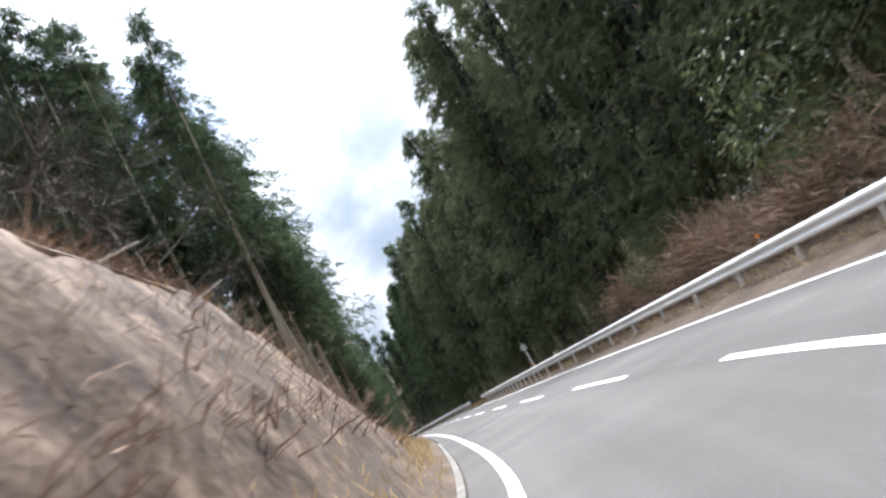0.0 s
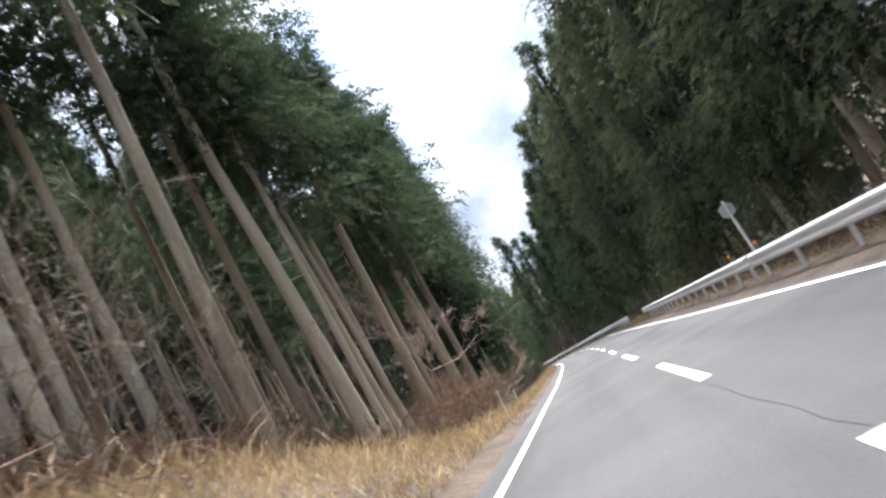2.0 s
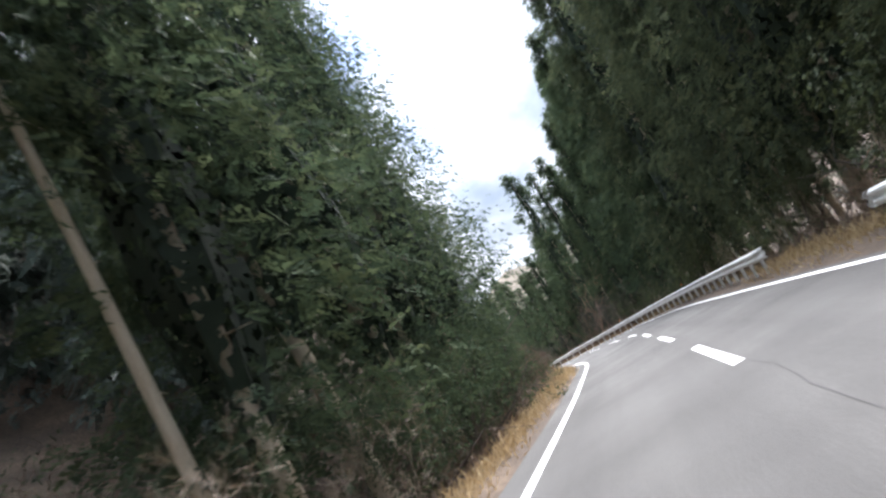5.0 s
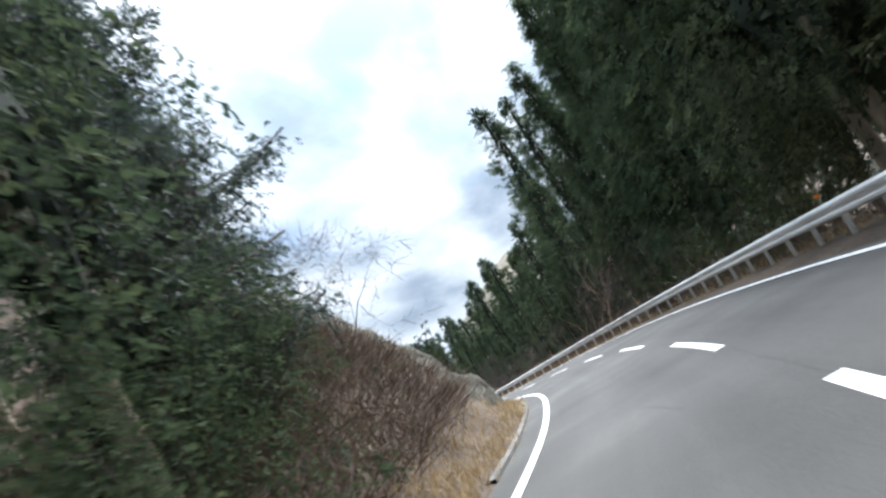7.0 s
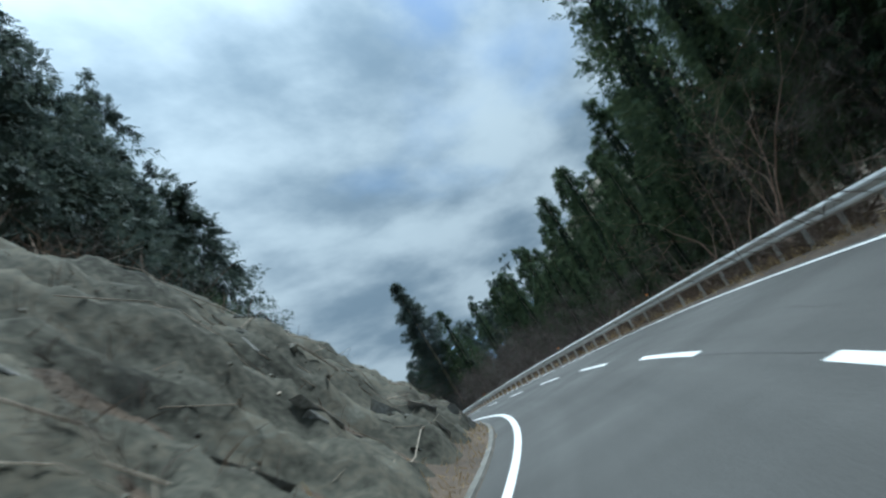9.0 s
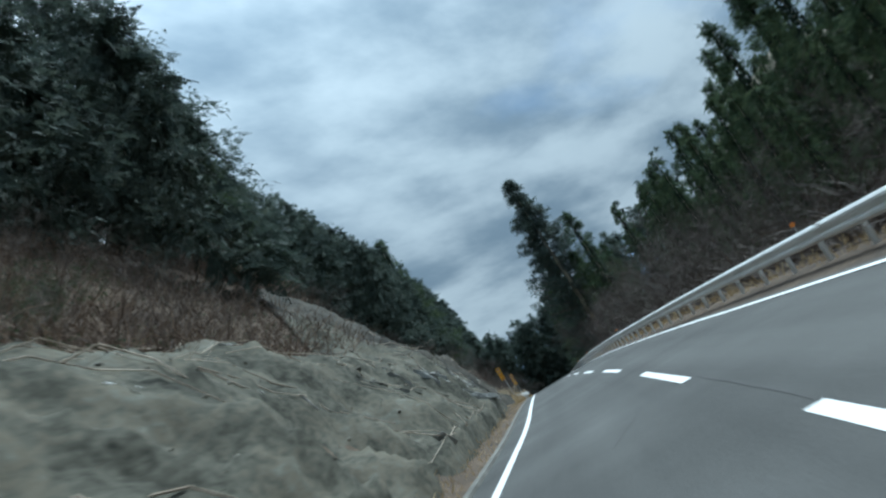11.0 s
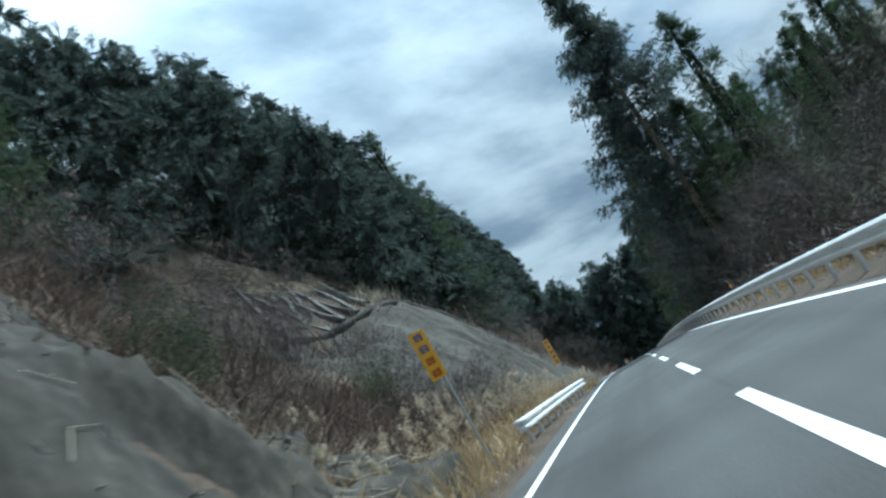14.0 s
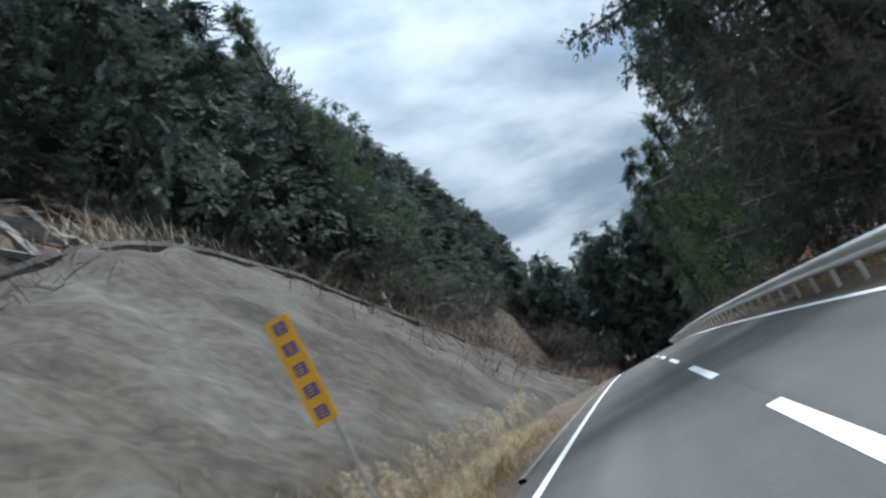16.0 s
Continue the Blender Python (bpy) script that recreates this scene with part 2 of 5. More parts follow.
PALE_TWIG = material("pale_bare_branches", ((0.25, (0.17, 0.13, 0.095)), (0.5, (0.31, 0.255, 0.195)), (0.75, (0.5, 0.43, 0.34))), 1.0, 0.9, 0.0, 12.0, 0.3, per="island")
BRUSH = material("withered_brush", ((0.25, (0.06, 0.043, 0.034)), (0.5, (0.125, 0.09, 0.068)), (0.75, (0.25, 0.185, 0.135))), 0.5, 0.95, 0.0, 6.0, 0.3, per="island", transmit=0.1)
GRASS = material("withered_grass", ((0.2, (0.22, 0.145, 0.07)), (0.5, (0.4, 0.29, 0.15)), (0.8, (0.6, 0.48, 0.29))), 0.5, 0.9, 0.0, 6.0, 0.3, per="island", transmit=0.25)
STRAW = material("bleached_straw", ((0.2, (0.38, 0.3, 0.2)), (0.5, (0.58, 0.49, 0.35)), (0.8, (0.76, 0.68, 0.54))), 0.5, 0.9, 0.0, 6.0, 0.3, per="island", transmit=0.25)
RAIL = material("white_coated_steel", ((0.3, (0.55, 0.55, 0.53)), (0.5, (0.7, 0.7, 0.68)), (0.7, (0.78, 0.78, 0.76))), 1.2, 0.45, 0.05, 20.0, 0.3, spec=0.5)
STEEL = material("galvanised_steel", ((0.3, (0.36, 0.37, 0.37)), (0.6, (0.52, 0.53, 0.53))), 4.0, 0.45, 0.05, 40.0, 0.4, metal=0.6)
ORANGE = material("orange_reflector", ((0.3, (0.8, 0.23, 0.03)), (0.7, (0.9, 0.3, 0.05))), 3.0, 0.4, 0.0)
YELLOW = material("yellow_sign_face", ((0.3, (0.72, 0.36, 0.015)), (0.7, (0.8, 0.43, 0.03))), 3.0, 0.5, 0.0)
BLUE_INK = material("blue_sign_ink", ((0.3, (0.03, 0.05, 0.22)), (0.7, (0.08, 0.11, 0.34))), 6.0, 0.6, 0.0)
RED_INK = material("red_sign_ink", ((0.3, (0.3, 0.03, 0.015)), (0.7, (0.4, 0.05, 0.02))), 6.0, 0.6, 0.0)
MOSS_HILL = material("distant_wooded_hill", ((0.3, (0.05, 0.05, 0.035)), (0.55, (0.13, 0.11, 0.08)), (0.75, (0.2, 0.17, 0.12))), 0.03, 0.95, 0.0, 0.4, 0.5)
# the blue of distance is haze painted into the base colour
FAR_HILL = material("haze_blue_mountain", ((0.3, (0.2, 0.29, 0.42)), (0.7, (0.25, 0.34, 0.47))), 0.004, 1.0, 0.0, 0.03, 0.4)


# ---------------------------------------------------------------- helpers for meshes
def mesh_of(name, verts, faces, mat, smooth=False):
    me = bpy.data.meshes.new(name)
    verts, faces = np.asarray(verts, np.float32), np.asarray(faces, np.int32)
    n = faces.shape[1]
    me.vertices.add(len(verts))
    me.vertices.foreach_set("co", verts.ravel())
    me.loops.add(faces.size)
    me.loops.foreach_set("vertex_index", faces.ravel())
    me.polygons.add(len(faces))
    me.polygons.foreach_set("loop_start", np.arange(0, faces.size, n, dtype=np.int32))
    me.polygons.foreach_set("use_smooth", np.full(len(faces), smooth))
    me.update(calc_edges=True)
    me.validate()
    me.materials.append(mat)
    return me


def part(name, mesh, parent=None, label="", m=None):
    ob = new(name, mesh)
    ob.parent = parent
    if m is not None:
        ob.matrix_basis = m
    return tagged(ob, label)


def bm_mesh(name, bm, mat, smooth=False):
    me = bpy.data.meshes.new(name)
    bmesh.ops.recalc_face_normals(bm, faces=bm.faces)
    bm.to_mesh(me)
    bm.free()
    for p in me.polygons:
        p.use_smooth = smooth
    me.materials.append(mat)
    return me


def thing(name, label, category, m, group="", kind=""):
    return tagged_at(new(name), m, label, category, group, kind)


def tagged_at(ob, m, label, category, group="", kind=""):
    ob.matrix_basis = m
    return tagged(ob, label, category, group, kind)


def tubes(segs, sides=4):
    """Tapered tubes; segs: rows of x0 y0 z0 r0 x1 y1 z1 r1."""
    segs = np.asarray(segs, float)
    a, ra, b, rb = segs[:, :3], segs[:, 3], segs[:, 4:7], segs[:, 7]
    d = b - a
    d /= np.linalg.norm(d, axis=1, keepdims=True) + 1e-9
    h = np.where(np.abs(d[:, 2:3]) > 0.9, [[1.0, 0, 0]], [[0, 0, 1.0]])
    u = np.cross(d, h)
    u /= np.linalg.norm(u, axis=1, keepdims=True) + 1e-9
    v = np.cross(d, u)
    ang = np.arange(sides) * 2 * np.pi / sides
    ring = np.cos(ang)[None, :, None] * u[:, None] + np.sin(ang)[None, :, None] * v[:, None]
    verts = np.concatenate([a[:, None] + ring * ra[:, None, None], b[:, None] + ring * rb[:, None, None]], 1)
    i = np.arange(sides)
    j = (i + 1) % sides
    quad = np.stack([i, j, j + sides, i + sides], 1)
    faces = quad[None] + (np.arange(len(segs)) * 2 * sides)[:, None, None]
    return verts.reshape(-1, 3), faces.reshape(-1, 4)


def kites(base, way, length, width, rng, bend=0.25):
    """Pointed leaves or sprays: one four-cornered blade each."""
    n = len(base)
    way = way / (np.linalg.norm(way, axis=1, keepdims=True) + 1e-9)
    side = np.cross(way, rng.normal(size=(n, 3)))
    side /= np.linalg.norm(side, axis=1, keepdims=True) + 1e-9
    length, width = np.broadcast_to(length, n)[:, None], np.broadcast_to(width, n)[:, None]
    mid = base + way * length * 0.45
    tip = base + way * length
    tip[:, 2] -= bend * length[:, 0]
    verts = np.stack([base, mid + side * width / 2, tip, mid - side * width / 2], 1).reshape(-1, 3)
    return verts, np.arange(4 * n).reshape(-1, 4)


def merged(groups):
    verts, faces, at = [], [], 0
    for v, f in groups:
        verts.append(v)
        faces.append(f + at)
        at += len(v)
    return np.concatenate(verts), np.concatenate(faces)


# ---------------------------------------------------------------- the road's line: s metres along the centre line, lat metres to its right
KNOTS = ((-68.0, -30.7, -108.0), (-45.0, -8.2, -39.7), (-15.0, 0.2, -10.8), (-5.0, 1.8, -0.9), (5.0, 2.72, 9.04), (25.0, 1.41, 29.01), (45.0, -0.46, 48.84), (65.0, -2.4, 68.78),
         (85.0, -4.54, 88.65), (105.0, -7.32, 108.43), (125.0, -12.62, 127.69), (145.0, -20.96, 145.94), (165.0, -31.68, 162.8),
         (185.0, -43.26, 179.07), (205.0, -55.03, 195.24), (225.0, -66.74, 211.36), (245.0, -78.47, 227.53), (285.0, -102.0, 259.8), (325.0, -126.0, 292.0), (440.0, -195.0, 384.0))


def smooth_line():
    pts = np.array([k[1:] for k in KNOTS])
    out = []
    for i in range(1, len(pts) - 2):
        p0, p1, p2, p3 = pts[i - 1 : i + 3]
        for u in np.linspace(0, 1, 24, endpoint=False):
            out.append(0.5 * (2 * p1 + (p2 - p0) * u + (2 * p0 - 5 * p1 + 4 * p2 - p3) * u**2 + (3 * p1 - p0 - 3 * p2 + p3) * u**3))
    out = np.array(out)
    s = np.r_[0, np.cumsum(np.hypot(*np.diff(out, axis=0).T))]
    i5 = np.argmin(np.hypot(*(out - pts[4]).T))
    return s - s[i5] + 5.0, out


LINE_S, LINE_XY = smooth_line()


def centre(s):
    s = np.asarray(s, float)
    c = np.clip(s, LINE_S[0], LINE_S[-1])
    xy = np.stack([np.interp(c, LINE_S, LINE_XY[:, k]) for k in (0, 1)], -1)
    e = 1.0
    d = np.stack([np.interp(np.clip(c + e, *LINE_S[[0, -1]]), LINE_S, LINE_XY[:, k]) - np.interp(np.clip(c - e, *LINE_S[[0, -1]]), LINE_S, LINE_XY[:, k]) for k in (0, 1)], -1)
    d = d / np.linalg.norm(d, axis=-1, keepdims=True)
    return xy + d * (s - c)[..., None], d


def grade(s):
    """The road falls away slowly over a crest."""
    s = np.asarray(s, float)
    return -np.clip(s - 170, 0, 135) ** 2 / 4600 - 0.0587 * np.clip(s - 305, 0, 35)


def place(s, lat, z=0.0):
    """World points for road coordinates, as an array of rows; z is the height above the road's own line."""
    s, lat, z = np.broadcast_arrays(np.asarray(s, float), lat, z)
    z = z + grade(s)
    xy, d = centre(s)
    n = np.stack([d[..., 1], -d[..., 0]], -1)
    return np.concatenate([xy + n * lat[..., None], z[..., None]], -1)


def heading(s):
    d = centre(s)[1]
    return math.degrees(math.atan2(-d[0], d[1]))


def curve_of(*pairs):
    xs, ys = [p[0] for p in pairs], [p[1] for p in pairs]
    return lambda s: np.interp(s, xs, ys)


left_line = curve_of((0, -2.85), (20, -2.75), (50, -2.5), (85, -2.7), (110, -2.9), (140, -2.88), (170, -2.76), (300, -2.7))
right_line = curve_of((0, 2.85), (20, 2.8), (50, 2.5), (100, 2.6), (120, 3.0), (142, 3.55), (152, 3.3), (168, 2.7), (190, 2.55), (300, 2.6))
rail_lat = curve_of((0, 4.7), (20, 4.6), (42, 3.7), (60, 3.7), (76, 4.1), (85, 3.6), (105, 4.0), (140, 5.1), (155, 4.4), (190, 3.35), (300, 3.4))

# Heights of the land at chosen distances from the centre line, along the road.
UPPER = curve_of((-40, 14), (15, 13), (30, 8), (50, 4), (75, 3), (95, 8), (118, 21), (160, 25), (210, 25), (222, 18), (236, 13.5), (240, 14), (243, 16), (246, 19), (250, 22), (254, 23), (258, 23), (280, 26), (310, 33), (350, 40))
LOWER = curve_of((-40, 8.5), (8, 8.2), (20, 5.4), (31, 4.4), (39, 3.6), (44, 2.0), (58, -0.3), (75, -0.6), (95, 1.6), (113, 9), (122, 11), (136, 11.3), (146, 8.6), (178, 8.8), (188, 11.4), (196, 13.2), (206, 12.0), (211, 10.4), (215, 8.6), (222, 6.8), (230, 6.7), (236, 7.2), (240, 7.8), (244, 8.8), (248, 10.2), (250, 10.9), (256, 11.5), (264, 11.2), (275, 9.5), (300, 9), (340, 15))
HOLLOW = curve_of((226, 0), (236, -1.0), (240, -1.2), (244, -1.9), (246, -2.1), (248, -1.4), (250, -0.6), (254, 0))
LAND = (
    (-150, curve_of((-40, 75), (60, 65), (110, 100), (230, 110), (320, 100))),
    (-80, curve_of((-40, 42), (40, 34), (75, 34), (120, 68), (230, 82), (320, 72))),
    (-45, curve_of((-40, 25), (20, 25), (40, 17), (75, 12), (100, 24), (130, 43), (170, 49), (220, 49), (260, 50), (300, 56), (350, 62))),
    (-25, UPPER),
    (-18, lambda s: 0.583 * LOWER(s) + 0.417 * UPPER(s) + HOLLOW(s)),
    (-13, LOWER),
    (-11, curve_of((-40, 7.2), (8, 7), (20, 4.5), (31, 3.7), (39, 3.1), (44, 1.7), (58, -0.4), (75, -0.7), (95, 1.3), (113, 7.6), (122, 9.3), (136, 9.5), (145, 6.9), (178, 7.0), (188, 9.2), (196, 10.7), (204, 10.1), (208, 8.8), (211, 7.4), (215, 5.4), (222, 4.6), (230, 4.6), (236, 5.3), (244, 6.9), (250, 8.2), (256, 8.7), (264, 8.5), (275, 7.8), (285, 6.0), (300, 4.6))),
    (-8, curve_of((-40, 5.6), (8, 5.5), (14, 5.0), (17, 4.5), (20, 3.7), (24, 3.0), (31, 2.7), (37, 2.35), (44, 1.2), (50, 0.1), (58, -0.9), (75, -1.0), (95, 0.8), (110, 5.0), (136, 6.2), (145, 4.7), (178, 4.8), (188, 5.8), (200, 5.6), (209, 3.2), (214, 1.9), (222, 2.2), (230, 2.4), (240, 3.0), (250, 3.9), (260, 4.2), (275, 3.9), (290, 3.0), (300, 2.4))),
    (-6.4, curve_of((-40, 4.6), (7, 4.6), (12, 4.2), (14, 3.95), (16.5, 3.3), (19, 2.5), (22, 2.0), (31, 1.9), (40, 0.9), (48, 0.0), (58, -0.7), (75, -0.7), (95, 0.4), (109, 3.3), (136, 4.0), (146, 3.5), (178, 3.5), (195, 4.2), (203, 4.0), (208, 2.0), (213, 0.6), (230, 1.0), (250, 1.6), (270, 1.5), (300, 1.0))),
    (-5.2, curve_of((-40, 3.3), (7, 3.4), (12, 2.5), (14, 2.3), (16, 1.8), (18, 1.4), (20, 1.25), (31, 1.2), (40, 0.4), (48, 0.0), (58, -0.2), (75, -0.3), (95, 0.2), (108, 1.5), (200, 1.8), (207, 0.7), (213, 0.25), (300, 0.35))),
    (-4.3, curve_of((-40, 0.9), (7, 0.9), (14, 0.5), (30, 0.4), (45, 0.0), (75, -0.1), (100, 0.1), (110, 0.3), (202, 0.35), (212, 0.12), (300, 0.12))),
    (-3.7, curve_of((-40, 0.05), (300, 0.05))),
    (-3.2, curve_of((-40, -0.06), (300, -0.06))),
    (0, curve_of((-40, -0.3), (300, -0.3))),
    (3.1, curve_of((-40, -0.08), (110, -0.08), (140, -0.25), (160, -0.08))),
    (4.2, curve_of((-40, 0.03), (300, 0.03))),
    (5.6, curve_of((-40, 0.2), (30, 0.2), (40, -0.1), (300, -0.15))),
    (9, curve_of((-40, 0.6), (30, 0.4), (45, -0.7), (150, -1.0), (230, -0.6), (300, 0.4))),
    (16, curve_of((-40, 1.0), (40, -1.2), (150, -2.2), (240, -1.5), (300, 2))),
    (32, curve_of((-40, 5), (60, 0), (150, -2.5), (240, -2.0), (300, 5))),
    (80, curve_of((-40, 30), (60, 24), (150, 4), (220, 2), (300, 18))),
    (150, curve_of((-40, 60), (60, 45), (150, 10), (300, 40))),
)
LAND_LAT = np.array([row[0] for row in LAND], float)


def land(s, lat):
    s, lat = np.broadcast_arrays(np.asarray(s, float), np.asarray(lat, float))
    table = np.stack([f(s) for _, f in LAND], -1)
    i = np.clip(np.searchsorted(LAND_LAT, lat) - 1, 0, len(LAND_LAT) - 2)
    u = np.clip((lat - LAND_LAT[i]) / (LAND_LAT[i + 1] - LAND_LAT[i]), 0, 1)
    a, b = np.take_along_axis(table, i[..., None], -1)[..., 0], np.take_along_axis(table, i[..., None] + 1, -1)[..., 0]
    rough = np.clip((np.abs(lat) - 4.0) / 4.0, 0, 1)
    bumps = 0.16 * np.sin(s * 0.9 + lat * 1.7) * np.sin(s * 0.37 - lat * 0.8) + 0.1 * np.sin(s * 2.3 + 1.3 * lat)
    return a + (b - a) * u + rough * bumps


def on_land(s, lat, dz=0.0):
    return place(s, lat, land(s, lat) + dz)


def sheet(s, lat, z):
    """Corner points and faces of a grid; s and lat are 1-D, z a table of both or None for the land."""
    S, L = np.meshgrid(s, lat, indexing="ij")
    verts = place(S, L, land(S, L) if z is None else z).reshape(-1, 3)
    i = np.arange(len(s) - 1)[:, None] * len(lat) + np.arange(len(lat) - 1)[None]
    return verts, np.stack([i, i + 1, i + 1 + len(lat), i + len(lat)], -1).reshape(-1, 4)


# ---------------------------------------------------------------- ground and road
ground_lat = np.concatenate([[-150, -120, -100], np.arange(-80, -14, 4.0), np.arange(-14, -4, 0.5), np.arange(-4, 4.5, 0.4), np.arange(4.5, 14, 0.7), np.arange(15, 36, 3.0), [45, 60, 80, 110, 150]])
v1, f1 = sheet(np.concatenate([np.arange(-60, -8, 4.0), np.arange(-8, 300, 1.0), np.arange(300, 420, 6.0)]), ground_lat, None)
v2 = np.array([[-4000, -4000, -9], [4000, -4000, -9], [4000, 4000, -9], [-4000, 4000, -9]], float)
ground = tagged(new("ground", mesh_of("ground", *merged([(v1, f1), (v2, np.array([[0, 1, 2, 3]]))]), SOIL, True)), "brown forest floor and banks covered with leaf litter", "ground", kind="structure")

road_s = np.arange(-50, 336, 1.5)


def road_sheet():
    rows = []
    for s in road_s:
        a, b = left_line(s) - 0.55, right_line(s) + 0.3
        lat = np.array([a, a, a * 0.5, 0, b * 0.5, b, b])
        z = np.array([-0.25, 0, 0.004, 0.008, 0.004, 0, -0.25])
        rows.append(place(s, lat, z))
    n = 7
    i = np.arange(len(road_s) - 1)[:, None] * n + np.arange(n - 1)[None]
    return np.concatenate(rows), np.stack([i, i + 1, i + 1 + n, i + n], -1).reshape(-1, 4)


road = tagged(new("road", mesh_of("road", *road_sheet(), ASPHALT)), "grey worn asphalt two-lane mountain road", "road", kind="structure")

# wheel wear drawn out along the lanes: the surface knows its metres across and along
lane = road.data.uv_layers.new(name="lane")
for loop, spot in zip(road.data.loops, lane.data):
    q, k = road_s[loop.vertex_index // 7], loop.vertex_index % 7
    a, b = left_line(q) - 0.55, right_line(q) + 0.3
    spot.uv = (float((a, a, a * 0.5, 0, b * 0.5, b, b)[k]), float(q))


def lane_wear(mat, across, along, depth):
    """Multiply the colour by streaks that are long along the road and narrow across it."""
    t = mat.node_tree
    uv, mp, streak, span, mix = (t.nodes.new(k) for k in ("ShaderNodeUVMap", "ShaderNodeMapping", "ShaderNodeTexNoise", "ShaderNodeMapRange", "ShaderNodeVectorMath"))
    uv.uv_map = "lane"
    mp.inputs["Scale"].default_value = (across, along, 1)
    streak.inputs["Scale"].default_value, streak.inputs["Detail"].default_value = 1.0, 4.0
    span.inputs[1].default_value, span.inputs[2].default_value = 0.32, 0.68
    span.inputs[3].default_value, span.inputs[4].default_value = 1 - depth, 1 + depth
    mix.operation = "SCALE"
    base = t.nodes["Principled BSDF"].inputs["Base Color"]
    t.links.new(uv.outputs[0], mp.inputs["Vector"])
    t.links.new(mp.outputs[0], streak.inputs["Vector"])
    t.links.new(streak.outputs[0], span.inputs[0])
    t.links.new(base.links[0].from_socket, mix.inputs[0])
    t.links.new(span.outputs[0], mix.inputs["Scale"])
    t.links.new(mix.outputs[0], base)


lane_wear(ASPHALT, 0.95, 0.035, 0.2)


def painted(name, s, lat, width, parent):
    s, lat = np.asarray(s, float), np.asarray(lat, float)
    a, b = place(s, lat - width / 2, 0.013), place(s, lat + width / 2, 0.013)
    verts = np.stack([a, b], 1).reshape(-1, 3)
    i = np.arange(len(s) - 1) * 2
    return part(name, mesh_of(name, verts, np.stack([i, i + 1, i + 3, i + 2], 1), PAINT), parent)


line_s = np.arange(-40, 334, 1.5)
painted("edge_line", line_s, left_line(line_s), 0.15, road)
painted("edge_line", line_s, right_line(line_s), 0.15, road)
for k in range(-3, 34):
    painted("dash", np.linspace(10 * k, 10 * k + 5, 6), np.zeros(6), 0.15, road)

# the dark open joint down the middle and a few cracks
TAR = material("dark_crack", ((0.3, (0.035, 0.034, 0.033)), (0.7, (0.07, 0.068, 0.065))), 3.0, 0.9, 0.0)


def crack(s0, s1, lat0, lat1, rng, width):
    n = max(6, int(abs(s1 - s0) / 0.5))
    s = np.linspace(s0, s1, n)
    lat = np.linspace(lat0, lat1, n) + np.cumsum(rng.normal(0, 0.02, n))
    w = width * rng.uniform(0.2, 1.0, n)
    verts = np.stack([place(s, lat - w, 0.011), place(s, lat + w, 0.011)], 1).reshape(-1, 3)
    i = np.arange(n - 1) * 2
    part("crack", mesh_of("crack", verts, np.stack([i, i + 1, i + 3, i + 2], 1), TAR), road)


crack_rng = np.random.default_rng(3)
for k in range(0, 31):
    crack(10 * k + 5.1, 10 * k + 9.9, 0.03, 0.0, crack_rng, 0.008)
for s0, l0 in ((16, 1.4), (38, -1.5), (97, -0.9), (112, 1.6), (127, 0.9), (133, -1.4), (141, 1.9), (158, -1.2), (178, -1.0), (186, -0.7), (199, -1.5), (221, -1.1), (238, 1.2)):
    crack(s0, s0 + crack_rng.uniform(1.5, 4), l0, l0 + crack_rng.uniform(-0.6, 0.6), crack_rng, 0.007)


# low concrete gutter lip beside the carriageway
def lip(s0, s1):
    s = np.arange(s0, s1, 1.0)
    rows = [place(q, left_line(q) - np.array([0.56, 0.58, 0.7, 0.72]), np.array([-0.1, 0.05, 0.06, -0.15])) for q in s]
    i = np.arange(len(s) - 1)[:, None] * 4 + np.arange(3)[None]
    return np.concatenate(rows), np.stack([i, i + 1, i + 5, i + 4], -1).reshape(-1, 4)


for a, b in ((-20, 32), (100, 208), (240, 330)):
    tagged(new("kerb", mesh_of("kerb", *lip(a, b), CONCRETE)), "low soiled concrete kerb at the edge of the road", "kerb", kind="structure")


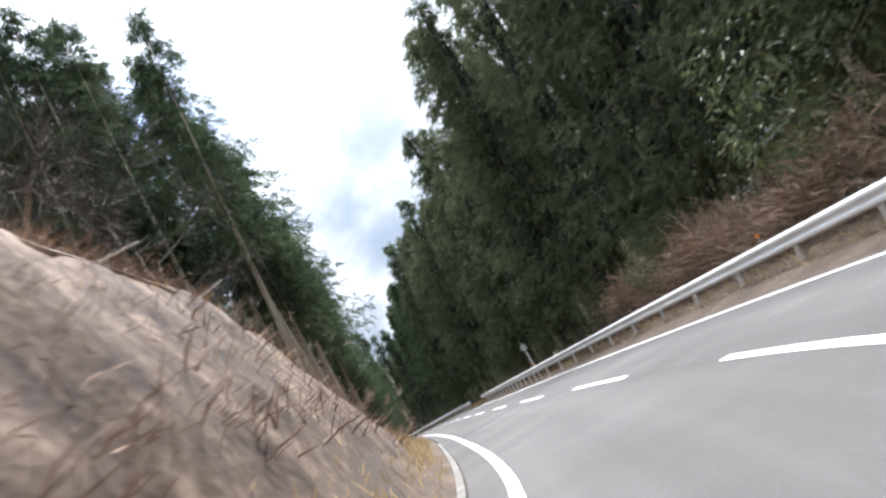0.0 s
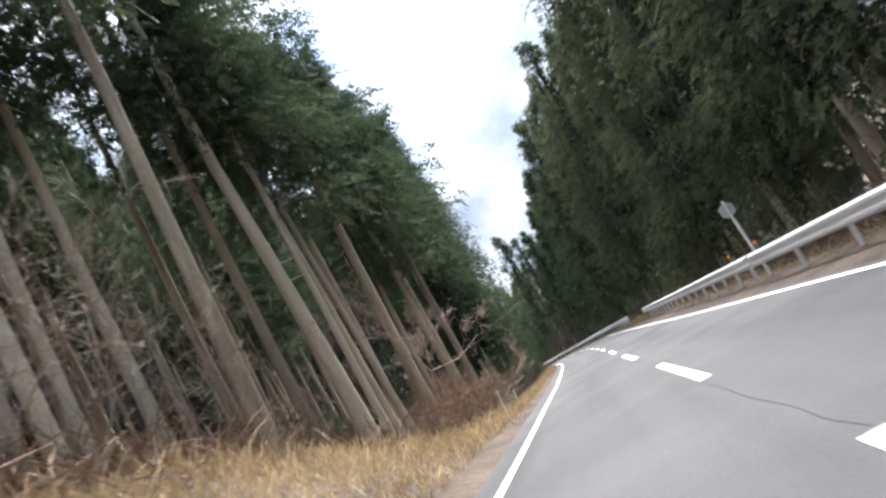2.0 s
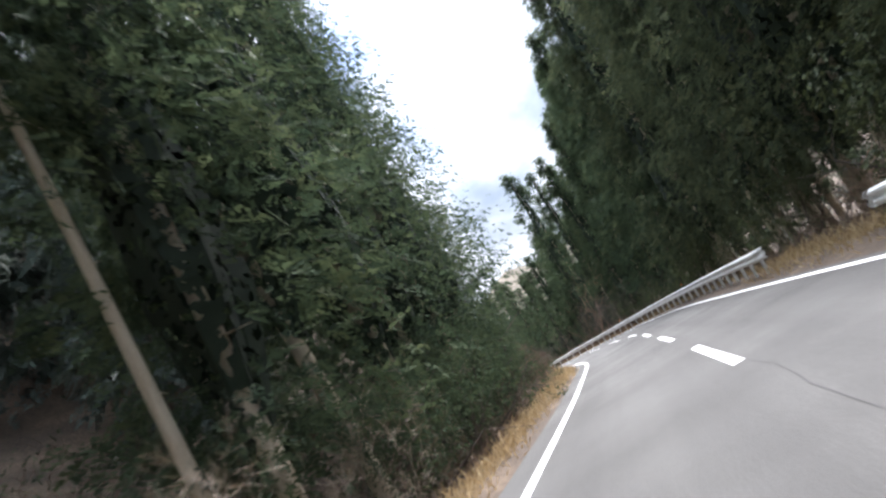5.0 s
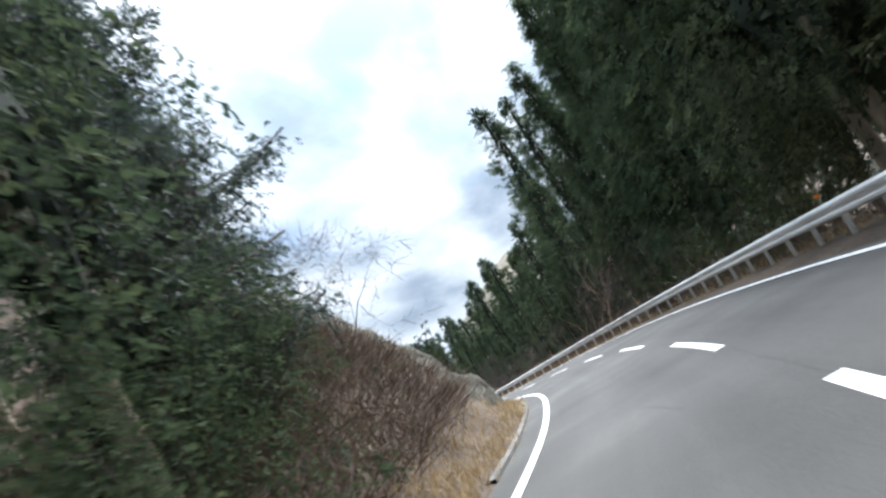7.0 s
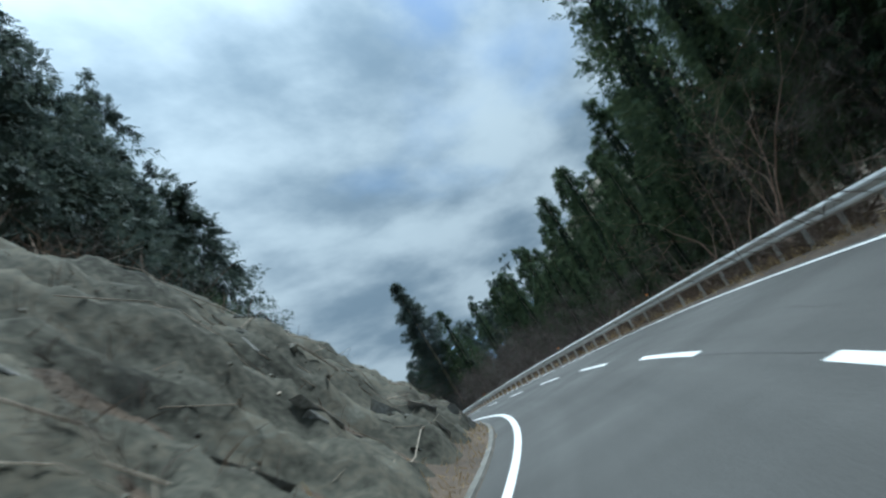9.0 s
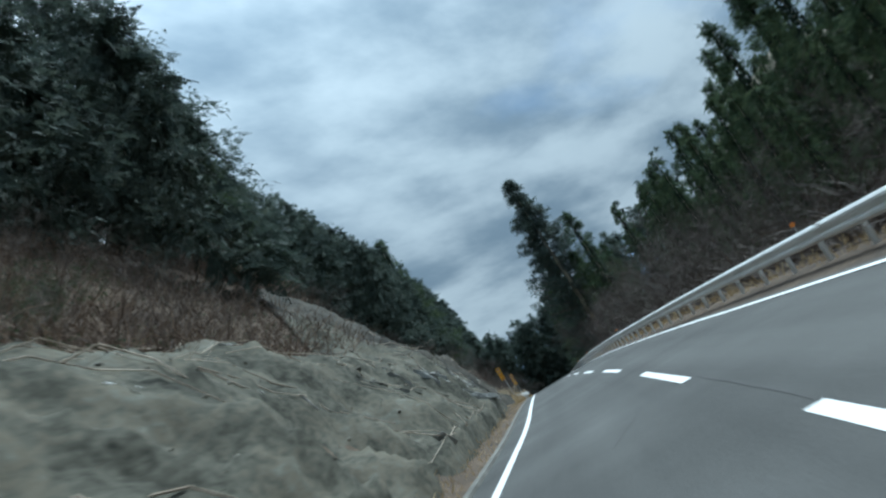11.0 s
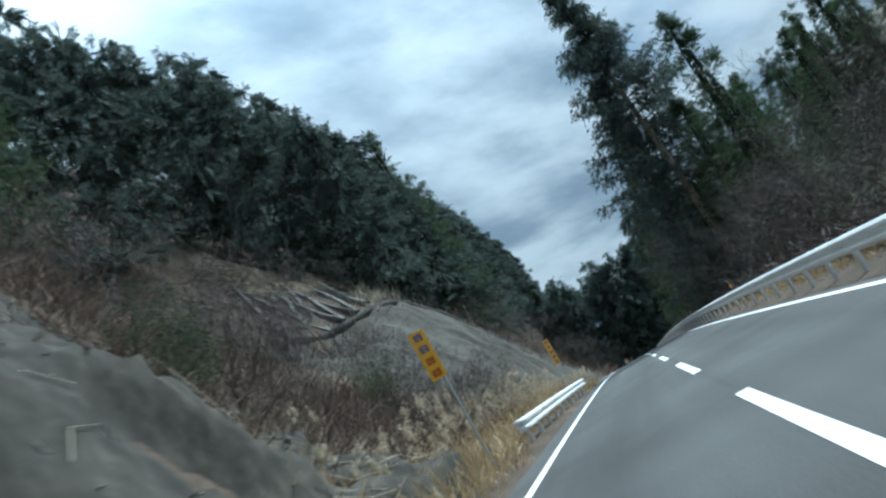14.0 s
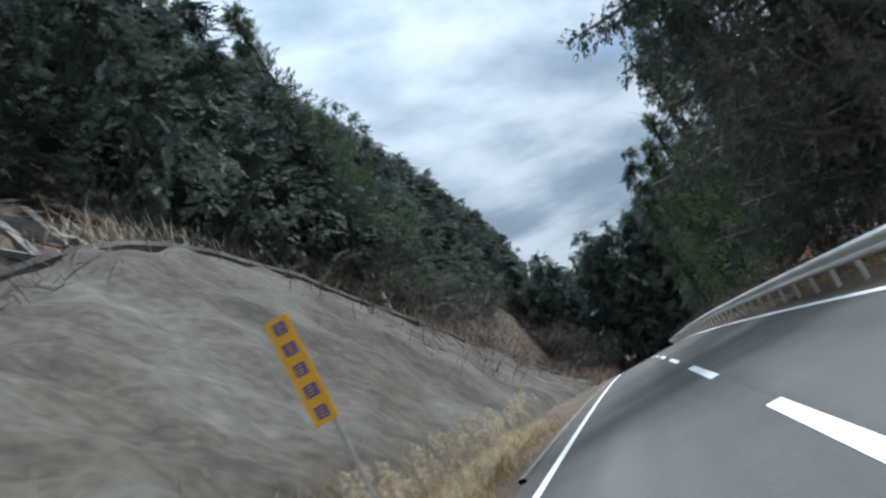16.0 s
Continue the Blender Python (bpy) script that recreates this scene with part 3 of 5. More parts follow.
# ---------------------------------------------------------------- the cut slope and the sprayed concrete slope
def skin(s, u, base, crest, lump, mat, name, seed, toe=0.08):
    """A slope laid over the land: s along the road, u from 0 at its foot to 1 at its crest."""
    rows = []
    for q in s:
        lat = base(q) + (crest(q) - base(q)) * u
        z = land(q, lat)
        broad = np.array([noise.fractal(Vector((q * 0.13, x * 0.26, seed)), 0.8, 2.0, 5) for x in lat])
        # fissures and gullies that run down the slope and along the road
        gully = np.array([noise.ridged_multi_fractal(Vector((q * 0.22 + x * 0.35, x * 0.3 - q * 0.05, seed + 7.0)), 0.8, 2.2, 5, 1.0, 2.0) for x in lat])
        fine = np.array([noise.fractal(Vector((q * 1.3 + x * 1.2, x * 0.9 - q * 0.3, seed + 3.0)), 0.6, 2.1, 5) for x in lat])
        # long smooth ribs that slant down and forwards
        ribs = np.array([noise.fractal(Vector(((q - 1.1 * x) * 0.55, x * 0.12 + q * 0.05, seed + 13.0)), 0.9, 2.0, 3) for x in lat])
        taper = np.clip(np.minimum(u / toe, (1 - u) / 0.05), 0, 1) * np.clip(min((q - s[0]) / 4, (s[-1] - q) / 4), 0, 1)
        low = np.clip(1.25 - u, 0.35, 1) * np.clip((1 - u) / 0.25, 0, 1)
        rise = np.maximum(lump * low * (0.42 * broad + 0.16 * (gully - 1.0) + 0.15 * fine + 0.38 * ribs), -0.34)
        rows.append(place(q, lat + taper * rise * 0.7, z + 0.4 * taper - 0.5 * (1 - taper) + taper * rise))
    n = len(u)
    i = np.arange(len(s) - 1)[:, None] * n + np.arange(n - 1)[None]
    verts = np.concatenate(rows)
    return new(name, mesh_of(name, verts, np.stack([i, i + 1, i + 1 + n, i + n], -1).reshape(-1, 4), mat, True)), verts.reshape(len(s), n, 3)


cut_s = np.arange(115, 214, 0.3)
CUT_TOP = curve_of((104, -9), (116, -14), (134, -13.4), (143, -9.0), (178, -8.6), (187, -11.5), (193, -14), (206, -14.3), (214, -11.5))
cut_slope, CUT = skin(cut_s, np.linspace(0, 1, 64), curve_of((115, -4.4), (122, -3.95), (205, -3.9), (214, -4.5)), CUT_TOP, 1.0, ROCK, "cut_slope", 3.0, toe=0.035)
# past its middle the cutting is older and grown over with dark moss
cut_slope.data.materials.append(MOSS_ROCK)
for n, face in enumerate(cut_slope.data.polygons):
    q, h = cut_s[n // 63], n % 63
    if q + 5 * noise.fractal(Vector((q * 0.35, h * 0.11, 4.0)), 0.8, 2.0, 4) > 189:
        face.material_index = 1
tagged(cut_slope, "steep grey-brown weathered rock cutting beside the road", "slope", kind="structure")


def on_cut(s, lat):
    """Indices of the cutting's nearest grid point."""
    i = np.clip(np.round((np.asarray(s, float) - cut_s[0]) / 0.3).astype(int), 3, len(cut_s) - 4)
    top = CUT_TOP(cut_s[i])
    j = np.clip(np.round((np.asarray(lat, float) + 3.92) / (top + 3.92) * 63).astype(int), 3, 59)
    return i, j


crest_lat = curve_of((229, -18), (236, -21), (242, -21.2), (243.4, -20), (244.5, -18.8), (245.5, -17.7), (246.5, -16.7), (248.3, -15.5), (250, -14.9), (254.7, -14.4), (260, -13.5), (266, -12.0), (275, -10.2), (285, -8.2), (300, -6.6))
spray_s = np.arange(229, 300, 0.45)
sprayed_slope, _ = skin(spray_s, np.linspace(0, 1, 40), curve_of((222, -6.4), (232, -5.6), (242, -5.0), (300, -4.5)), crest_lat, 0.42, SHOTCRETE, "sprayed_concrete_slope", 11.0)
tagged(sprayed_slope, "grey stained sprayed-concrete slope with a rounded top", "slope", kind="structure")

# overhanging lip along the top of the sprayed slope
lip_s = np.concatenate([np.arange(243.4, 248, 0.4), np.arange(248, 298, 0.8)])


def crest_lip():
    rows = []
    for q in lip_s:
        lat, z = crest_lat(q), land(np.linspace(q - 3, q + 3, 13), crest_lat(q)).mean() + 0.42
        rows.append(place(q, lat + np.array([0.26, 0.24, -0.2, -0.3, 0.0]), z + np.array([-0.08, 0.14, 0.18, -0.6, -0.6])))
    n = 5
    i = np.arange(len(lip_s) - 1)[:, None] * n + np.arange(n)[None]
    j = np.arange(len(lip_s) - 1)[:, None] * n + (np.arange(n)[None] + 1) % n
    return np.concatenate(rows), np.stack([i, j, j + n, i + n], -1).reshape(-1, 4)


# concrete coloured darker to carry the shadow of the gutter's undercut
tagged(new("drain_channel", mesh_of("drain_channel", *crest_lip(), material("shade_dark_concrete", ((0.3, (0.05, 0.048, 0.042)), (0.7, (0.12, 0.113, 0.1))), 1.0, 0.8, 0.4, 12.0))), "concrete drain channel along the slope's crest, darkened for its shade", "channel", kind="structure")

# concrete crib beams above the sprayed slope
crib = thing("slope_crib", "grey concrete grid beams anchored on the bank above", "retaining grid", Matrix())


def beam(a, b, w=0.12):
    """A square beam between two places on the bank, given as (s, lat)."""
    n = 5
    s, lat = np.linspace(a[0], b[0], n), np.linspace(a[1], b[1], n)
    c = on_land(s, lat, 0.3)
    d = np.gradient(c, axis=0)
    d /= np.linalg.norm(d, axis=1, keepdims=True)
    u = np.cross(d, [0, 0, 1.0])
    u /= np.linalg.norm(u, axis=1, keepdims=True)
    v = np.cross(u, d)
    ring = np.stack([c + u * w + v * w, c - u * w + v * w, c - u * w - v * w, c + u * w - v * w], 1).reshape(-1, 3)
    i = np.arange(n - 1)[:, None] * 4 + np.arange(4)[None]
    j = np.arange(n - 1)[:, None] * 4 + (np.arange(4)[None] + 1) % 4
    part("beam", mesh_of("beam", ring, np.concatenate([np.stack([i, j, j + 4, i + 4], -1).reshape(-1, 4), [[0, 1, 2, 3], [4 * n - 4, 4 * n - 3, 4 * n - 2, 4 * n - 1]]]), CONCRETE), crib)


# a lattice of diamonds between two kerbs, square to the crest
def uphill(q, rise):
    """(s, lat) of a place so many metres up the bank from the channel."""
    slope = float(crest_lat(q + 0.6) - crest_lat(q - 0.6)) / 1.2
    size = math.hypot(1, slope)
    return q + rise * slope / size, float(crest_lat(q)) - rise / size


FEET = (244.2, 245.2, 246.2, 247.4, 248.9, 250.6, 252.5, 254.4)
for a, b in zip(FEET[:-2], FEET[2:]):
    beam(uphill(a, 0.5), uphill(b, 5.6), 0.13)
    beam(uphill(b, 0.5), uphill(a, 5.6), 0.13)
for a, b in zip(FEET[:-1], FEET[1:]):
    beam(uphill(a, 5.7), uphill(b, 5.7), 0.11)
beam(uphill(FEET[0], 0.4), uphill(FEET[0], 5.7), 0.13)


# pale broken rock bared on the cutting, and fallen wood lying on it
def shards(spot_s, spread_s, spot_lat, spread_lat, count, rng, long=0.7, wide=0.05):
    """Flat broken slabs that lie along the slope's fall line."""
    i, j = on_cut(spot_s + rng.normal(0, spread_s, count), spot_lat + rng.normal(0, spread_lat, count))
    p = CUT[i, j]
    down = CUT[i, j - 2] - CUT[i, j + 2]
    along = CUT[i + 2, j] - CUT[i - 2, j]
    down /= np.linalg.norm(down, axis=1, keepdims=True)
    along /= np.linalg.norm(along, axis=1, keepdims=True)
    out = np.cross(along, down)
    out *= np.sign(out[:, 2:3])
    a = down + along * rng.normal(0.25, 0.4, (count, 1))
    a /= np.linalg.norm(a, axis=1, keepdims=True)
    b = np.cross(out, a)
    L, W = rng.gamma(2.2, long / 2.6, count)[:, None].clip(0, 1.0) + 0.06, rng.gamma(1.6, wide * 0.75, count)[:, None].clip(0, 0.15) + 0.02
    t = rng.uniform(0.0, 0.03, count)[:, None]
    tilt = rng.normal(0, 0.3, (count, 1))
    pts = []
    for x, y in ((-0.55, 0.0), (-0.15, 0.5), (0.35, 0.35), (0.6, -0.05), (0.2, -0.5), (-0.3, -0.4)):
        jitter = rng.uniform(0.45, 1.3, (count, 1))
        pts.append(p + a * L * x * jitter + b * W * y * jitter + out * (t + tilt * W * y))
    for x, y in ((-0.62, 0.0), (-0.2, 0.8), (0.4, 0.6), (0.68, -0.1), (0.25, -0.8), (-0.35, -0.7)):
        pts.append(p + a * L * x + b * W * y - out * 0.18)
    verts = np.stack(pts, 1).reshape(-1, 3)
    face = np.array([[0, 1, 2, 3], [0, 3, 4, 5]] + [[k, k + 6, (k + 1) % 6 + 6, (k + 1) % 6] for k in range(6)])
    return verts, (face[None] + (np.arange(count) * 12)[:, None, None]).reshape(-1, 4)


rng = np.random.default_rng(5)
bare = [shards(s0, sp, um, us, n, rng, lg, wd) for s0, sp, um, us, n, lg, wd in (
    (181.0, 0.16, -6.0, 0.12, 12, 1.0, 0.08), (180.8, 0.16, -5.7, 0.12, 14, 1.0, 0.08), (181.0, 0.2, -5.35, 0.12, 20, 1.1, 0.11), (181.1, 0.25, -5.1, 0.1, 22, 1.2, 0.12), (181.5, 0.3, -4.8, 0.1, 20, 1.2, 0.12),
    (182.2, 0.2, -5.25, 0.1, 12, 1.0, 0.08), (181.9, 0.25, -4.75, 0.1, 18, 1.1, 0.1), (182.0, 0.3, -4.5, 0.08, 18, 1.1, 0.12), (183.7, 0.4, -4.65, 0.1, 10, 0.9, 0.06), (182.3, 0.5, -5.9, 0.15, 12, 0.8, 0.03),
    (186.9, 0.3, -5.3, 0.15, 12, 0.9, 0.06), (187.3, 0.3, -5.0, 0.1, 10, 0.8, 0.05), (188.5, 0.3, -4.95, 0.1, 9, 0.8, 0.05), (190.4, 0.3, -4.9, 0.1, 14, 1.1, 0.08), (191.5, 0.35, -4.8, 0.1, 16, 1.1, 0.09), (190.6, 0.3, -4.65, 0.1, 10, 1.0, 0.06), (193.9, 0.3, -4.9, 0.1, 5, 0.7, 0.04),
    (145.4, 0.4, -4.4, 0.1, 12, 1.1, 0.06), (145.0, 0.4, -4.2, 0.08, 10, 1.1, 0.06), (149.2, 0.3, -4.1, 0.06, 6, 0.9, 0.06), (141.1, 0.2, -5.9, 0.06, 3, 0.8, 0.07), (130.0, 0.4, -4.95, 0.1, 4, 1.1, 0.03), (133.9, 0.5, -4.8, 0.1, 4, 0.9, 0.03), (132, 0.7, -6.1, 0.2, 8, 0.9, 0.04),
    (197, 2.5, -5.5, 0.5, 30, 0.3, 0.015), (175, 3.0, -5.8, 0.8, 30, 0.35, 0.015), (163, 6.0, -5.8, 0.9, 30, 0.35, 0.015), (146, 5.0, -6.0, 0.9, 34, 0.35, 0.015), (136, 5.0, -7.5, 2.2, 40, 0.4, 0.015), (122, 4.0, -7.0, 2.0, 34, 0.4, 0.015))]
tagged(new("rock_chips", mesh_of("rock_chips", *merged([b for b in bare if len(b[0]) > 12 * 28]), PALE_ROCK)), "pale rock chips scattered over the cutting", "rock", kind="stuff")
outcrop = thing("broken_rock", "pale shattered rock slabs bared on the cutting", "rock", Matrix())
for verts, faces in bare:
    if len(verts) <= 12 * 28:
        for k in range(len(verts) // 12):
            part("slab", mesh_of("slab", verts[12 * k : 12 * k + 12], faces[:8], PALE_ROCK), outcrop)


# loose stones, clods and exposed roots over the cutting
def stones(count, rng, size):
    i, j = on_cut(rng.uniform(113, 210, count), -4.6 - rng.gamma(1.6, 1.6, count))
    p = CUT[i, j]
    ico = np.array([[1, 0, 0], [-1, 0, 0], [0, 1, 0], [0, -1, 0], [0, 0, 1], [0, 0, -1]], float)
    face = np.array([[0, 2, 4], [2, 1, 4], [1, 3, 4], [3, 0, 4], [2, 0, 5], [1, 2, 5], [3, 1, 5], [0, 3, 5]])
    r = size * rng.gamma(2.0, 0.5, count)[:, None, None]
    v = p[:, None] + ico[None] * r * rng.uniform(0.5, 1.2, (count, 6, 3)) + rng.normal(0, 0.12, (count, 1, 3)) * [1, 1, 0]
    return v.reshape(-1, 3), (face[None] + (np.arange(count) * 6)[:, None, None]).reshape(-1, 3)


tagged(new("loose_stones", mesh_of("loose_stones", *stones(1500, rng, 0.03), material("loose_stone", ((0.25, (0.03, 0.027, 0.02)), (0.5, (0.12, 0.11, 0.085)), (0.75, (0.28, 0.265, 0.22))), 1.0, 0.9, 0.3, 12.0, 0.3, per="island"))), "grey-brown loose stones and clods strewn over the cutting", "stones", kind="stuff")


def roots(count, rng):
    segs = []
    for _ in range(count):
        s, lat = rng.uniform(113, 209), -4.9 - rng.gamma(1.8, 1.3)
        r, ds, dl = rng.uniform(0.008, 0.022), rng.normal(0.16, 0.1), rng.normal(0.12, 0.12)
        prev = None
        for k in range(int(rng.integers(4, 12))):
            i, j = on_cut(s, lat)
            p = CUT[i, j] + np.array([0, 0, 0.05]) + rng.normal(0, 0.04, 3)
            if prev is not None and 0.02 < np.linalg.norm(p - prev) < 1.2:
                segs.append((*prev, r, *p, r * 0.9))
            prev, r = p, r * 0.9
            s, lat = s + ds * 2 + rng.normal(0, 0.12), lat + dl * 2 + rng.normal(0, 0.1)
    return np.array(segs)


tagged(new("exposed_roots", mesh_of("exposed_roots", *tubes(roots(190, rng), 4), PALE_TWIG)), "pale dry roots and sticks trailing over the cutting", "roots", kind="stuff")


# ---------------------------------------------------------------- vegetation
earth_bank, _ = skin(np.arange(-14, 23, 0.35), np.linspace(0, 1, 30), curve_of((-14, -4.0), (19, -4.2), (23, -4.7)), curve_of((-14, -10), (10, -9.5), (17, -9.2), (23, -8)), 0.3, EARTH, "earth_bank", 21.0, toe=0.05)
tagged(earth_bank, "bare pale-brown earth bank with dry litter", "bank", kind="structure")


def cedar_crown(rng, height, low, radius, count, leaf=0.5, cone=0.72, inner=0.62):
    """Drooping sprays gathered in clumps on a narrow cone."""
    clumps = max(20, count // 16)
    u = rng.uniform(0, 1, clumps) ** (0.85 if cone < 0.8 else 1.25)
    shape = np.clip((1 - u), 0.02, 1) ** cone * np.clip(0.55 + u * 4, 0, 1)
    az = rng.uniform(0, 2 * np.pi, clumps)
    lobes = 1 + 0.16 * np.sin(3 * az + rng.uniform(0, 6)) + 0.12 * np.sin(u * 23 + 2 * az)
    r = radius * shape * lobes * rng.uniform(inner, 1.12, clumps)
    c = np.stack([r * np.cos(az), r * np.sin(az), low + (height - low) * u], 1)
    k = rng.integers(0, clumps, count)
    size = (0.2 + 0.3 * (1 - u[k]))[:, None]
    base = c[k] + rng.normal(size=(count, 3)).clip(-1.7, 1.7) * size * [1, 1, 0.75]
    way = np.stack([np.cos(az[k]), np.sin(az[k]), np.full(count, -0.25 if cone < 0.85 else 0.3)], 1) + rng.normal(0, 0.6, (count, 3))
    return kites(base, way, leaf * rng.uniform(0.6, 1.5, count), leaf * rng.uniform(0.36, 0.66, count), rng, 0.25 if cone < 0.85 else 0.05)


# ragged cone added inside a crown as its painted shade; blocks the view through
def core_cone(height, low, radius, sides=9):
    levels = np.linspace(0, 1, 7)
    rows = []
    for i, u in enumerate(levels):
        ang = np.arange(sides) * 2 * np.pi / sides + i * 0.4
        r = radius * 0.36 * max(0.03, (1 - u)) ** 0.8 * (0.15 if i == 0 else 1) * (1 + 0.3 * np.sin(ang * 3 + i * 2))
        rows.append(np.stack([r * np.cos(ang), r * np.sin(ang), np.full(sides, low + (height * 0.97 - low) * u)], 1))
    i = np.arange(6)[:, None] * sides + np.arange(sides)[None]
    j = np.arange(6)[:, None] * sides + (np.arange(sides)[None] + 1) % sides
    return np.concatenate(rows), np.stack([i, j, j + sides, i + sides], -1).reshape(-1, 4)


def trunk_segs(rng, height, r0, stubs=10, lean=0.012):
    zs = np.linspace(-0.6, height * 0.96, 9)
    off = np.cumsum(rng.normal(0, lean * height / 9, (9, 2)), 0)
    rad = r0 * (1 - zs / height * 0.92).clip(0.05) * np.where(zs < 0.3, 1.18, 1)
    segs = [(*off[i], zs[i], rad[i], *off[i + 1], zs[i + 1], rad[i + 1]) for i in range(8)]
    for _ in range(stubs):
        z, a, ln = rng.uniform(0.12, 0.5) * height, rng.uniform(0, 6.28), rng.uniform(0.3, 0.9)
        x, y = np.interp(z, zs, off[:, 0]), np.interp(z, zs, off[:, 1])
        segs.append((x, y, z, 0.03, x + ln * math.cos(a), y + ln * math.sin(a), z - 0.15 * ln, 0.008))
    return segs


def make_cedar(seed, height, low, radius, count, r0, stubs=10, leaf=0.5, core=True, cone=0.72, inner=0.62, needles=None):
    rng = np.random.default_rng(int(seed))
    tree = new("cedar_tree")
    part("trunk", mesh_of("trunk", *tubes(trunk_segs(rng, height, r0, stubs), 7), BARK, True), tree)
    crown = part("crown", mesh_of("crown", *cedar_crown(rng, height, low, radius, count, leaf, cone, inner), needles or LEAF), tree)
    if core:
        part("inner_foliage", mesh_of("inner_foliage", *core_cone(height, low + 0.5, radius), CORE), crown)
    return tree


def make_broad(seed, height):
    """A broad old conifer: whorls of long limbs, each with its own hanging foliage and sky between."""
    rng = np.random.default_rng(seed)
    tree = new("cedar_tree")
    part("trunk", mesh_of("trunk", *tubes(trunk_segs(rng, height, 0.36, 8), 8), BARK, True), tree)
    leaves = []
    for z in np.arange(1.4, height - 0.4, 0.62):
        u = z / height
        reach = 7.2 * min((1 - u) ** 0.62, 1.35 * (1 - u)) * min(1, 0.72 + u * 1.2)
        turn = rng.uniform(0, 6.28)
        for k in range(4 if u < 0.8 else 3):
            a = turn + k * 1.57 + rng.normal(0, 0.3)
            ln = reach * rng.uniform(0.68, 1.1)
            out = np.array([math.cos(a), math.sin(a), 0])
            dip = rng.uniform(-0.22, 0.08)
            pts = [np.array([0, 0, z]) + out * ln * f + [0, 0, ln * (dip * f + 0.16 * f * f)] for f in (0, 0.35, 0.7, 1)]
            segs = [(*pts[n], 0.075 * (1 - u) + 0.02 - 0.015 * n * (1 - u), *pts[n + 1], 0.06 * (1 - u) + 0.015 - 0.015 * n * (1 - u)) for n in range(3)]
            part("limb", mesh_of("limb", *tubes(segs, 4), TWIG), tree)
            # clumps of sprays along the outer two thirds
            for f in np.arange(0.22, 1.02, 0.16 if ln > 1.4 else 0.26):
                c = np.array([np.interp(f, (0, 0.35, 0.7, 1), [p[m] for p in pts]) for m in range(3)]) + rng.normal(0, 0.16, 3)
                n = 50
                wide = 0.26 + 0.22 * (1 - u) * (1.1 - abs(f - 0.7))
                base = c + rng.normal(size=(n, 3)).clip(-1.8, 1.8) * wide * [1, 1, 0.55] - [0, 0, 0.12]
                way = out * 0.8 + rng.normal(0, 0.6, (n, 3)) + [0, 0, -0.3]
                leaves.append(kites(base, way, 0.36 * rng.uniform(0.6, 1.4, n), 0.22 * rng.uniform(0.7, 1.3, n), rng, 0.25))
    # this crown shares the hillside's haze-blue needle colour
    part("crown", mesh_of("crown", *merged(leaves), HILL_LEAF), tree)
    return tree


HIGH = [make_cedar(10 + k, 23 + 1.5 * k, 9 + 0.8 * k, 3.0, 2200, 0.2 + 0.012 * k, 6, 0.66, False, 0.72, 0.15) for k in range(3)]
FULL = [make_cedar(20 + k, 24 + 1.2 * k, 1.6 + 0.8 * k, 2.8 + 0.15 * k, 3500, 0.24, 6, 0.65, True, 0.72, 0.4) for k in range(4)]
OLIVE = [make_cedar(50 + k, 24 + 1.2 * k, 1.2 + 0.8 * k, 2.9 + 0.15 * k, 4200, 0.24, 6, 0.535, True, 0.6, 0.5, OLIVE_LEAF) for k in range(4)]
FINE = [make_cedar(27 + k, 25 + k, 1.2 + k, 3.0, 13000, 0.24, 8, 0.25, True, 0.75, 0.5) for k in range(2)]
BACK = [make_cedar(25 + k, 25 + 1.2 * k, 2 + k, 2.8, 1300, 0.24, 4, 0.97) for k in range(2)]
SPIRE = [make_cedar(30 + k, 21 + 2 * k, 1.5, 3.6 + 0.3 * k, 3100, 0.26, 6, 0.68, True, 0.9) for k in range(2)]
LONE = [make_broad(35, 25)]
used_cedars = set()


def cedar(kind, s, lat, scale, label, group, rng, dz=0.0, fat=0.0):
    src = kind[int(rng.integers(0, len(kind)))]
    x, y, z = on_land(s, lat, dz).tolist()
    m = pose(x, y, z, rng.normal(0, 1.2), rng.normal(0, 1.2), rng.uniform(0, 360)) @ Matrix.Diagonal((scale * rng.uniform(0.92, 1.1),) * 2 + (scale, 1))
    if src.name in used_cedars:
        tree = copy_thing(src, Matrix())
    else:
        tree = src
        used_cedars.add(src.name)
    tree.matrix_basis = m
    if fat:
        # a stouter or slimmer stem under a crown of the usual spread
        stem = next(o for o in tree.children if o.name.startswith("trunk"))
        stem.scale = (fat * 0.86, fat * 0.86, 1)
    return tagged(tree, label, "tree", group)


rng = np.random.default_rng(41)
